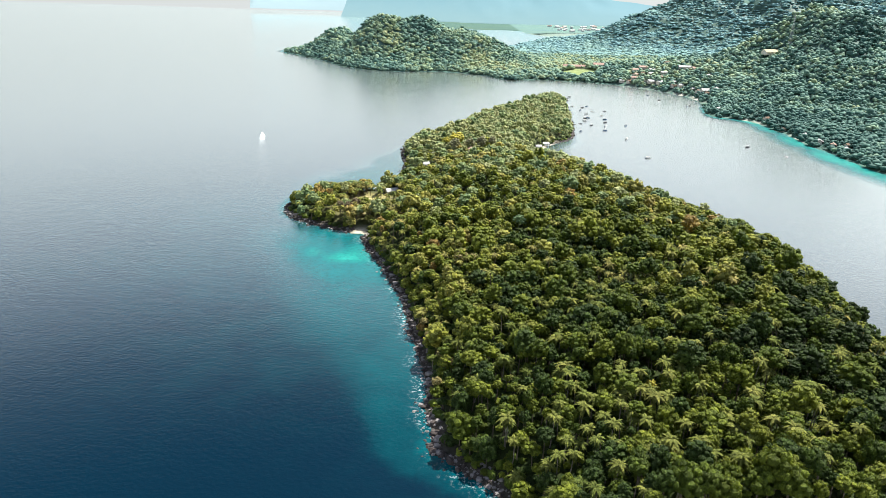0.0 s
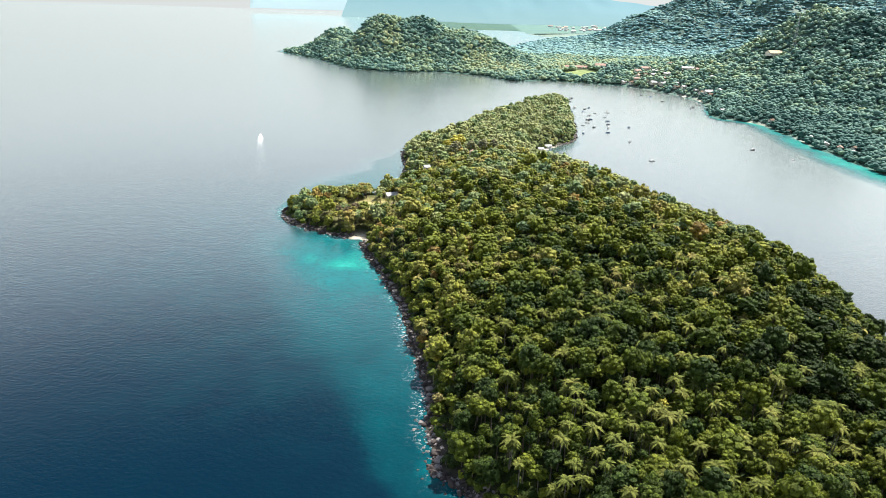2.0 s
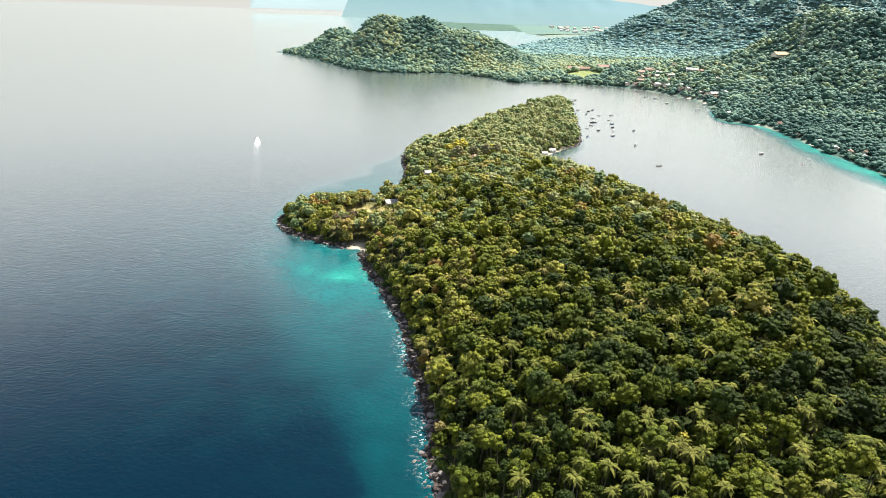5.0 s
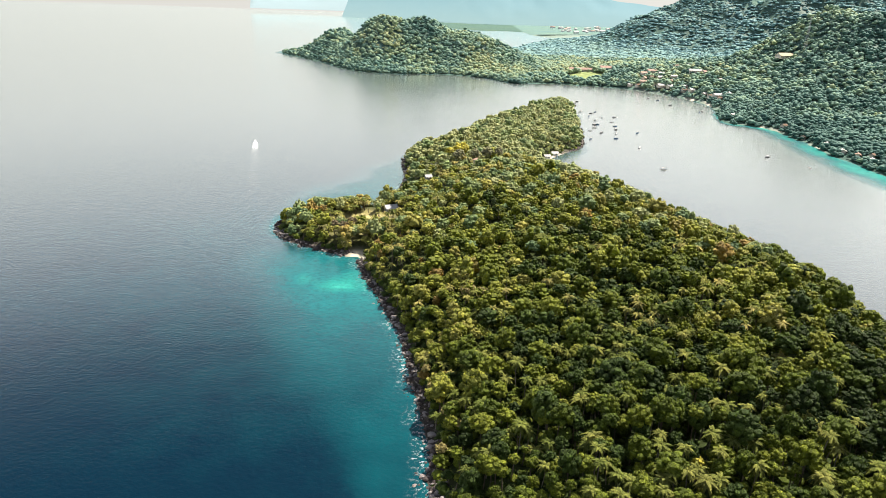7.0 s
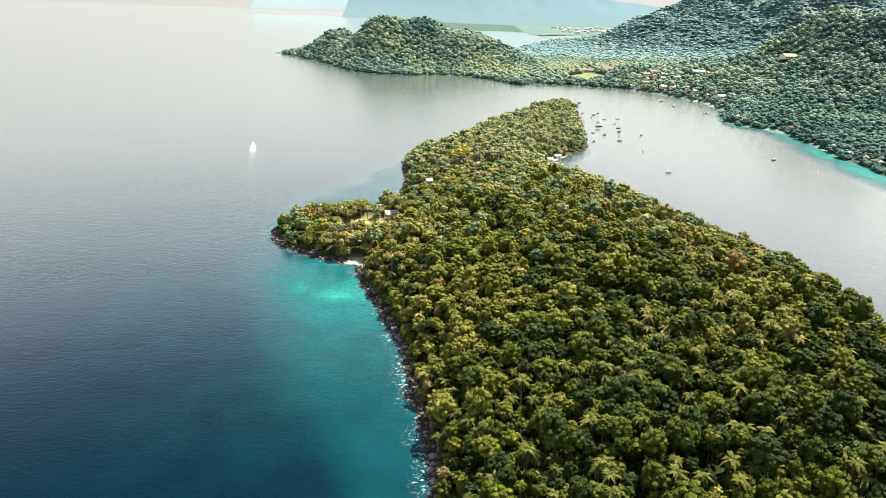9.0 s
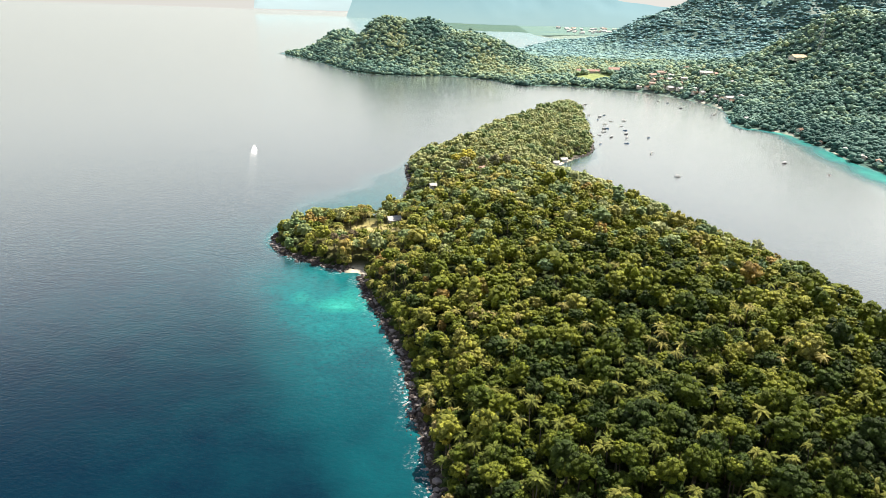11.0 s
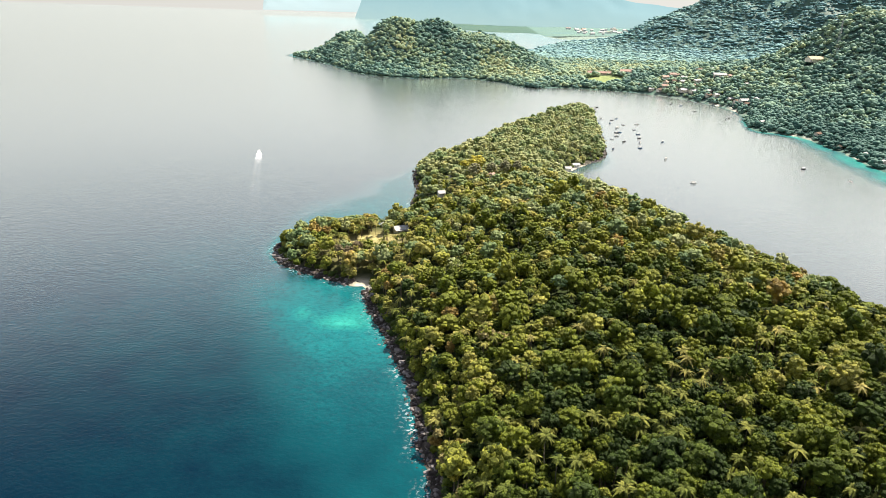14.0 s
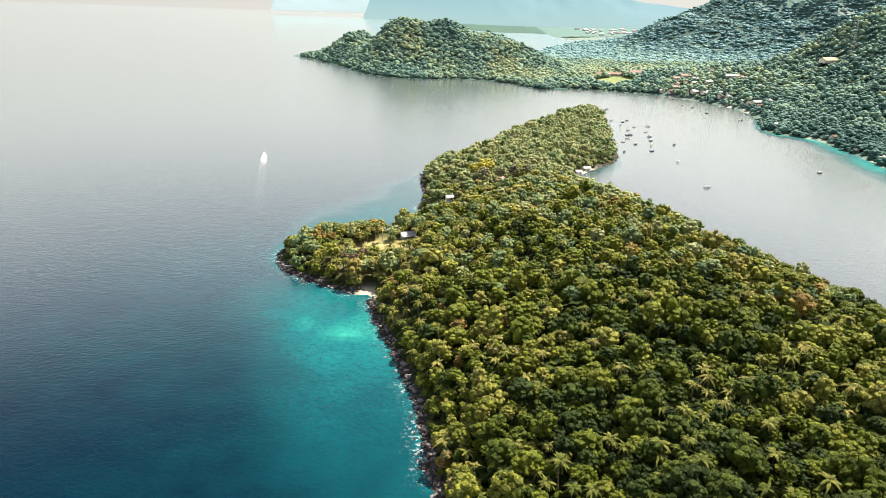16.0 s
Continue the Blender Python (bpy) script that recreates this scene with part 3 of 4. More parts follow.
def build_range(name, label, mat, spine, wide, high, seed, shape, base=-0.5):
    """A distant ridge along a line of the plan."""
    L = smooth_line(spine, closed=False, steps=14)
    n, rows = len(L), 12
    s = np.linspace(0, 1, n)
    tops = high * (0.9 + 0.14 * value_noise(np.column_stack([s * 9, 0 * s]), 1, seed) + 0.04 * value_noise(np.column_stack([s * 40, 0 * s]), 1, seed + 1)) * np.interp(s, *shape)
    T = np.gradient(L, axis=0)
    N = np.column_stack([-T[:, 1], T[:, 0]]) / np.linalg.norm(T, axis=1)[:, None]
    V, F = [], []
    for r in range(rows):
        u = r / (rows - 1)
        fold = value_noise(np.column_stack([s * 26 + u, np.full(n, u * 3)]), 1, seed + 2)
        V.append(np.column_stack([L + N * (u * wide + 18 * fold[:, None] * u), tops * u**0.8 * (1 + 0.05 * fold * u) + base]))
    V = np.concatenate(V)
    for r in range(rows - 1):
        for i in range(n - 1):
            F.append((r * n + i, r * n + i + 1, (r + 1) * n + i + 1, (r + 1) * n + i))
    tagged(new(name, mesh_object(name, V, F, mat, smooth=True)), label, "mountain range", kind="structure")


build_sea()
build_island()
build_mainland()
build_range("backdrop_far", "pale blue mountain range far off, its haze painted as a glow", M_RANGE_A, [(-1300, 4700), (-1000, 4770), (-600, 4800), (0, 4780), (800, 4780), (1500, 4780)], 110, 125, 21, ([0, 0.02, 0.8, 1], [0.25, 0.9, 1, 0.3]), 26)
build_range("backdrop_near", "blue wooded mountains behind the bay, their haze painted as a glow", M_RANGE_B, [(-690, 4560), (-408, 4440), (-205, 4250), (60, 4130), (350, 4150), (640, 4230), (1000, 4330), (1500, 4360)], 110, 230, 31, ([0, 0.02, 0.70, 0.86, 1], [0.5, 1, 1, 0.72, 0.55]))


# ---- shapes of trees ----
def ico(level, lump, seed, squash=0.8, cut=-0.45):
    """A lumpy ball without its underside."""
    bm = bmesh.new()
    bmesh.ops.create_icosphere(bm, subdivisions=level, radius=1.0)
    V = np.array([v.co[:] for v in bm.verts])
    F = np.array([[v.index for v in f.verts] for f in bm.faces])
    bm.free()
    r = np.random.default_rng(seed)
    V = V * (1 + r.uniform(-lump, lump, (len(V), 1)))
    F = F[V[F][:, :, 2].mean(1) > cut]
    V[:, 2] *= squash
    return V, F


def cards(centre, radius, count, size, r, up=0.25):
    """Small folded sprays of leaves set about a ball, most of them facing outwards."""
    n = r.normal(size=(count, 3))
    n /= np.linalg.norm(n, axis=1)[:, None]
    n[:, 2] = np.abs(n[:, 2]) * 0.9 - 0.15
    n /= np.linalg.norm(n, axis=1)[:, None]
    at = centre + n * radius * r.uniform(0.75, 1.12, (count, 1))
    face = n + r.normal(0, 0.5, (count, 3)) + (0, 0, up)
    face /= np.linalg.norm(face, axis=1)[:, None]
    u = np.cross(face, r.normal(size=(count, 3)))
    u /= np.linalg.norm(u, axis=1)[:, None]
    w = np.cross(face, u)
    s = size * r.uniform(0.6, 1.35, (count, 1))
    V = np.stack([at - u * s, at - w * s * 0.62 - face * s * 0.25, at + u * s, at + w * s * 0.62 - face * s * 0.25], 1).reshape(-1, 3)
    k = np.arange(count)[:, None] * 4
    F = np.concatenate([k + (0, 1, 2), k + (0, 2, 3)])
    return V, F


def merge(shapes):
    V, F, n = [], [], 0
    for v, f in shapes:
        V.append(v)
        F.append(f + n)
        n += len(v)
    return np.concatenate(V), np.concatenate(F)


def crown_shape(seed, lobes, leaves, leaf, tall=1.0, level=0, lobe=0.27, core=1):
    """A domed crown of radius 1 about the top of its trunk: many rounded clumps of leaves round a dense middle, with loose sprays on them."""
    r = np.random.default_rng(seed)
    V, F = ico(core, 0.15, seed, tall, -0.4)
    out = [(V * 0.6, F)]
    lean = r.normal(0, 0.1, 2)
    for k in range(lobes):
        a = k * 2.39996 + r.uniform(-0.35, 0.35)
        up = 1 - 1.28 * (k + 0.5) / lobes + r.uniform(-0.12, 0.12)
        up = min(max(up, -0.35), 1.0)
        side = math.sqrt(max(0.0, 1 - up * up))
        d = 0.70 * r.uniform(0.78, 1.16)
        n = np.array([math.cos(a) * side, math.sin(a) * side, up])
        c = n * d * (1, 1, tall) + (*(lean * max(up, 0)), 0)
        rad = lobe * r.uniform(0.7, 1.35)
        V, F = ico(level, 0.22, seed * 31 + k, 0.85, -9)
        F = F[(V[F].mean(1) @ n) > -0.35]
        out.append((V * rad + c, F))
        if leaves:
            out.append(cards(c, rad * 1.05, leaves, leaf, r))
    return merge(out)


def trunk_shape(seed, high, base, top, sides=6, lean=0.06, limbs=3):
    """A tapered, slightly bent trunk, its top at the origin, with limbs that reach up into the crown."""
    r = np.random.default_rng(seed)

    def tube(a, b, ra, rb, bend):
        V, F = [], []
        for k in range(4):
            t = k / 3
            c = a + (b - a) * t + bend * math.sin(math.pi * t)
            rr = ra + (rb - ra) * t
            for s in range(sides):
                w = 2 * math.pi * s / sides
                V.append(c + (math.cos(w) * rr, math.sin(w) * rr, 0))
        for k in range(3):
            for s in range(sides):
                p, q = k * sides + s, k * sides + (s + 1) % sides
                F += [(p, q, q + sides), (p, q + sides, p + sides)]
        return np.array(V), np.array(F)

    out = [tube(np.array([r.normal(0, lean) * high, r.normal(0, lean) * high, -high]), np.zeros(3), base, top, r.normal(0, 0.02 * high, 3) * (1, 1, 0))]
    for k in range(limbs):
        a = 2 * math.pi * k / limbs + r.uniform(-0.5, 0.5)
        out.append(tube(np.array([0, 0, -0.15 * high]), np.array([math.cos(a), math.sin(a), 0.55]) * high * 0.3, top * 0.8, top * 0.25, np.zeros(3)))
    return merge(out)


def frond_shape(seed, droop, seg=6):
    """A palm frond along +x, one long: a rib with two rows of leaflets hanging from it."""
    r = np.random.default_rng(seed)
    V, F = [], []
    for k in range(seg + 1):
        t = k / seg
        x, z = t * (1 - 0.12 * t), 0.34 * t - droop * t * t
        w = 0.155 * math.sin(math.pi * min(t * 0.9 + 0.12, 1.0)) + 0.004
        V += [(x + 0.05, w, z - 0.55 * w), (x, 0, z), (x + 0.05, -w, z - 0.55 * w)]
    for k in range(seg):
        a = 3 * k
        F += [(a, a + 1, a + 4), (a, a + 4, a + 3), (a + 1, a + 2, a + 5), (a + 1, a + 5, a + 4)]
    V = np.array(V)
    V[:, 2] += r.normal(0, 0.012, len(V))
    return V, np.array(F)


def palm_crown_shape(seed, fronds=28, seg=6):
    r = np.random.default_rng(seed)
    out = []
    for k in range(fronds):
        V, F = frond_shape(seed * 7 + k, r.uniform(0.6, 1.45), seg)
        a, e = k * 2.399 + r.uniform(-0.2, 0.2), r.uniform(-0.25, 0.75)
        V = V * r.uniform(0.85, 1.1)
        V = V @ np.array([[math.cos(e), 0, math.sin(e)], [0, 1, 0], [-math.sin(e), 0, math.cos(e)]])
        out.append((V @ np.array([[math.cos(a), math.sin(a), 0], [-math.sin(a), math.cos(a), 0], [0, 0, 1]]), F))
    return merge(out)


def palm_trunk_shape(seed, high):
    return trunk_shape(seed, high, 0.24, 0.15, lean=0.07, limbs=0)


# ---- where the trees stand ----
def scatter(x0, x1, y0, y1, cell, line, inland, seed, jit=0.42):
    """A point in each cell of a grid, shaken, where the land is wide enough."""
    P, _ = grid(np.arange(x0, x1, cell), np.arange(y0, y1, cell))
    P[:, 0] += (np.round(P[:, 1] / cell) % 2) * cell / 2
    P = P + np.random.default_rng(seed).uniform(-jit, jit, P.shape) * cell
    d = shore(P, line)
    k = d > inland
    return P[k], d[k]


ISLAND_HOUSES = [(-47, 587, 20), (-62, 612, 80), (-20, 679, 20), (-16, 736, 60), (26, 742, 75), (101, 838, 40), (113, 838, 10), (124, 855, 15)]


def in_open(P, extra=3.0):
    """Whether a point lies in the clearing, on a beach or at a house."""
    open_ = (((P[:, 0] + 68) / 15) ** 2 + ((P[:, 1] - 566) / 17) ** 2 < 1) | (np.hypot((P[:, 0] + 63) / 0.75, P[:, 1] - 511) < 8) | (np.hypot(P[:, 0] - 116, P[:, 1] - 834) < 9)
    for x, y, _ in ISLAND_HOUSES:
        open_ |= (np.hypot(P[:, 0] - x, (P[:, 1] - y + 12) * 0.4) < 4.0 + extra)
    return open_


def plant_island():
    fine_broad = [crown_shape(120 + k, 28, 5, 0.11, 0.9 + 0.12 * (k % 4), lobe=0.225) for k in range(8)]
    near_broad = [crown_shape(160 + k, 17, 2, 0.13, 0.9 + 0.12 * (k % 4), lobe=0.29, core=0) for k in range(8)]
    mid_broad = [crown_shape(200 + k, 9, 1, 0.16, 0.95 + 0.1 * (k % 3), lobe=0.38, core=0) for k in range(6)]
    near_palm = [palm_crown_shape(300 + k, 15, 3) for k in range(4)]
    crown_mesh = [mesh_object("crown", *crown_shape(100 + k, 34, 8, 0.09, 0.9 + 0.1 * (k % 3), lobe=0.21), M_LEAF) for k in range(6)]
    trunk_mesh = [mesh_object("trunk", *trunk_shape(400 + k, 7.0, 0.3, 0.17), M_BARK) for k in range(4)]
    palm_mesh = [mesh_object("crown", *palm_crown_shape(300 + k), M_PALM) for k in range(4)]
    palm_trunk = [mesh_object("trunk", *palm_trunk_shape(410 + k, 12.0), M_PALM_BARK) for k in range(4)]
    P, d = scatter(-140, 262, 100, 1262, 5.5, ISLAND_LINE, 5.0, 11, jit=0.5)
    # A closer belt of trees stands along the cove.
    P2, d2 = scatter(-118, -16, 592, 634, 3.8, ISLAND_LINE, 2.0, 14)
    P, d = np.concatenate([P, P2]), np.concatenate([d, d2])
    keep = ~in_open(P)
    P, d = P[keep], d[keep]
    z = island_height(P, d)
    r = np.random.default_rng(12)
    n = len(P)
    # Palms grow in groves, thickest by the western shore and the clearing.
    grove = value_noise(P, 34, 15) + 0.5 * value_noise(P, 15, 16)
    palms = (r.random(n) < np.clip(0.06 + 0.42 * np.clip(grove - 0.1, 0, 1) + 0.9 * bell(P, -66, 566, 24, 20) + 0.35 * bell(P, 95, 315, 45, 34) + 0.35 * bell(P, 70, 220, 50, 22) + 0.35 * bell(P, -25, 640, 40, 70) + 0.25 * bell(P, -40, 480, 20, 40), 0, 0.85))
    size = np.clip(r.lognormal(math.log(3.45), 0.32, n), 1.9, 7.0) * np.clip(0.72 + d / 30, 0.72, 1.0)
    high = np.clip(5.2 + size * 1.15 + r.normal(0, 2.0, n) + 3.2 * value_noise(P, 18, 17), 3.5, 15) * (1 - 0.22 * np.clip((P[:, 1] - 760) / 90, 0, 1)) * np.clip(0.32 + d / 24, 0.45, 1.0) * (1 - 0.25 * bell(P, -90, 570, 40, 25)) * (1 - 0.38 * bell(P, -78, 608, 52, 26)) * (1 - 0.55 * bell(P, -68, 545, 18, 16)) * (1 - 0.35 * bell(P, 0, 715, 34, 40))
    # Tint also paints light: hazy and paler northwards, shaded darker in the south.
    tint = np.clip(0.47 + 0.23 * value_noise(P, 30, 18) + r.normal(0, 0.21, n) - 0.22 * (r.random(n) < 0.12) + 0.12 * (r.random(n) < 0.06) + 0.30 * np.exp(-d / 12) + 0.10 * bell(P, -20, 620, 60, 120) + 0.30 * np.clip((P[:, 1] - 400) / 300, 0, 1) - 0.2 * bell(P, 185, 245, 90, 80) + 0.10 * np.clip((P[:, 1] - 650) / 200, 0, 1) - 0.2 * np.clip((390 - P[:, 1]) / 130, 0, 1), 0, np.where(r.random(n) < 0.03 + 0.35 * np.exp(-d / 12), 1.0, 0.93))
    rank = np.argsort(np.hypot(P[:, 0] - 70, (P[:, 1] - 190) * 1.0))
    rank_of = np.empty(n, int)
    rank_of[rank] = np.arange(n)
    wood, north, palm_wood, stems = Soup(), Soup(), Soup(), Soup()
    things = {"broad": 0, "palm": 0}
    trunk_stuff = [trunk_shape(420 + k, 7.0, 0.3, 0.17, sides=4, limbs=0) for k in range(3)]
    for i in rank:
        x, y, turn = P[i, 0], P[i, 1], r.uniform(0, 6.28)
        at = (x, y, z[i] + high[i])
        if y < 182:
            continue
        if palms[i]:
            h = high[i] * 1.0 + 2.0
            at = (x, y, z[i] + h)
            s = r.uniform(2.9, 4.1)
            if things["palm"] < 220 and y > 150:
                things["palm"] += 1
                ob = tagged(new("palm_tree"), "coconut palm with yellow-green arching fronds above the canopy", "palm tree", "coconut palms of the island")
                ob.matrix_world = pose(x, y, z[i], 0, 0, math.degrees(turn))
                c = part("crown", palm_mesh[i % 4], ob)
                c.location, c.scale = (0, 0, h), (s, s, s)
                t = part("trunk", palm_trunk[i % 4], ob, "slender grey palm trunk")
                t.location, t.scale = (0, 0, h), (1, 1, (h + 0.4) / 12.0)
            else:
                palm_wood.add(near_palm[i % 4], at, turn, s, r.random())
                stems.add(trunk_stuff[i % 3], at, turn, np.array([0.8, 0.8, (h + 0.4) / 7.0]), 0.5)
            continue
        s = size[i]
        if things["broad"] < 300 and y > 150:
            things["broad"] += 1
            ob = tagged(new("broadleaf_tree"), "broadleaf tree with a dense rounded green crown in the forest", "tree", "broadleaf trees of the island")
            ob.matrix_world = pose(x, y, z[i], 0, 0, math.degrees(turn))
            c = part("crown", crown_mesh[i % 6], ob)
            c.location, c.scale = (0, 0, high[i]), (s, s, s * (0.95 + 0.1 * (i % 6)))
            t = part("trunk", trunk_mesh[i % 4], ob, "brown branching trunk")
            t.location, t.scale = (0, 0, high[i]), (1, 1, (high[i] + 0.4) / 7.0)
        else:
            shape = fine_broad[i % 8] if y < 350 else near_broad[i % 8] if y < 620 else mid_broad[i % 6]
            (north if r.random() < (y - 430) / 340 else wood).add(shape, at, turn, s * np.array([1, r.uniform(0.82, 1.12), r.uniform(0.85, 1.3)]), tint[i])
            if d[i] < 14 or y < 300:
                stems.add(trunk_stuff[i % 3], at, turn, np.array([1, 1, (high[i] + 0.4) / 7.0]), 0.5)
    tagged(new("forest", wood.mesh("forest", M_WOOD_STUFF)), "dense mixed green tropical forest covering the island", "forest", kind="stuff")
    tagged(new("forest", north.mesh("forest", M_NORTH_WOOD)), "forest on the far end of the island, haze painted in as paler grey-green", "forest", kind="stuff")
    tagged(new("palm_grove", palm_wood.mesh("palm_grove", M_PALM_STUFF)), "yellow-green coconut palms standing through the forest", "palms", kind="stuff")
    tagged(new("forest_trunks", stems.mesh("forest_trunks", M_BARK)), "grey-brown tree trunks under the canopy", "trunks", kind="stuff")
    # Low shrubs close the ground under the trees, tinted dark to paint gap shade.
    Q, dq = scatter(-140, 262, 150, 1262, 3.9, ISLAND_LINE, 4.5, 13)
    keep = ~in_open(Q, 0.0)
    Q, dq = Q[keep], dq[keep]
    zq = island_height(Q, dq)
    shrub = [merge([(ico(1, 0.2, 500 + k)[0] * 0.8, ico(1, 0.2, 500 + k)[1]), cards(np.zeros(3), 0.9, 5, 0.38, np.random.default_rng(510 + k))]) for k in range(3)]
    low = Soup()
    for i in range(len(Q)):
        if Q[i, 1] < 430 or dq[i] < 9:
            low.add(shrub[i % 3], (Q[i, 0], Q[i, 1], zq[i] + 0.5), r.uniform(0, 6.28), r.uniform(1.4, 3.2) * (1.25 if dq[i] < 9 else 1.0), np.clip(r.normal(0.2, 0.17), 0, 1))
    tagged(new("shrubs", low.mesh("shrubs", M_WOOD_STUFF)), "low green shrubs under the trees and along the shore, gap shade painted into their tint", "shrubs", kind="stuff")


# Houses of the mainland: place, turn, width, length, roof (r red, w pale, b thatch) and storeys.
MAIN_HOUSES = [(296, 1668, -4, 12, 56, "r", 1), (346, 1640, 0, 14, 28, "r", 2), (409, 1560, 20, 10, 16, "r", 2), (428, 1570, 10, 11, 20, "r", 2), (402, 1530, 60, 8, 13, "r", 1),
               (424, 1474, 15, 11, 18, "w", 1), (438, 1460, 20, 10, 15, "w", 1), (412, 1490, 70, 8, 11, "b", 1), (454, 1500, 5, 7, 13, "w", 1), (488, 1600, 40, 10, 14, "b", 2),
               (495, 1496, -10, 11, 24, "w", 2), (512, 1488, 30, 9, 12, "r", 1), (532, 1470, 0, 6, 8, "w", 1), (520, 1420, 20, 6, 8, "w", 1), (454, 1424, 30, 7, 12, "b", 1),
               (464, 1410, 25, 7, 10, "w", 1), (490, 1340, 15, 10, 20, "w", 1), (504, 1328, 60, 9, 14, "w", 1), (480, 1352, 40, 7, 10, "b", 1), (452, 1166, 20, 5, 7, "w", 1),
               (641, 1424, 12, 17, 40, "o", 1), (496, 915, 70, 6, 8, "w", 1), (503, 893, 60, 5, 8, "r", 1), (506, 864, 80, 6, 8, "w", 1), (518, 888, 40, 5, 7, "b", 1), (497, 1082, 30, 6, 9, "b", 1),
               (396, 1512, 10, 8, 14, "r", 1), (384, 1500, 30, 7, 12, "b", 1), (440, 1540, 0, 8, 12, "w", 1), (446, 1482, 40, 6, 9, "r", 1), (430, 1512, 15, 8, 11, "w", 1), (418, 1524, 0, 7, 10, "b", 1),
               (370, 1512, 5, 6, 9, "w", 1), (350, 1545, 20, 7, 11, "r", 1), (476, 1372, 30, 6, 9, "w", 1), (486, 1318, 0, 6, 8, "b", 1), (460, 1440, 10, 6, 9, "w", 1), (500, 1560, 30, 8, 11, "w", 1), (498, 960, 50, 5, 8, "w", 1), (492, 1010, 40, 5, 7, "b", 1)]
MAIN_OPEN = [(294, 1612, 42, 38), (560, 3180, 200, 80), (150, 2900, 30, 30)] + [(x, y - 6, l * 0.5 + 1, 9) for x, y, _, _, l, _, _ in MAIN_HOUSES]


def off_the_open(P, extra=0.0):
    keep = np.ones(len(P), bool)
    for x, y, a, b in MAIN_OPEN:
        keep &= ((P[:, 0] - x) / (a + extra)) ** 2 + ((P[:, 1] - y) / (b + extra)) ** 2 > 1
    return keep


def understorey(name, label, xs, ys, tall, seed):
    """The leafy layer under the mainland forest's crowns, painted dull as their gap shade."""
    P, F = grid(xs, ys)
    P = P + np.random.default_rng(seed).uniform(-0.3, 0.3, P.shape) * (xs[1] - xs[0])
    d = shore(P, MAIN_LINE)
    z = main_height(P, d) + 0.6 + tall * (0.5 + 0.5 * np.random.default_rng(seed + 1).random(len(P))) * np.clip((d - 2) / 10, 0.1, 1)
    ok = (d > 3.0) & off_the_open(P, 2.0) & (P[:, 0] < 600 + 0.55 * (P[:, 1] - 560))
    F = F[ok[F].all(1)]
    tint = np.random.default_rng(seed + 2).random(len(F))
    tagged(new(name, mesh_object(name, np.column_stack([P, z]), F, M_UNDER_SHADE, tint=tint, smooth=True)), label, "forest", kind="stuff")


def faces_strait(P):
    """Whether the ground rises, lies flat or falls only gently northwards; on the steep northern slopes the undergrowth is enough."""
    return main_height(P + (0, 12.0)) - main_height(P - (0, 12.0)) > -24 * 0.22


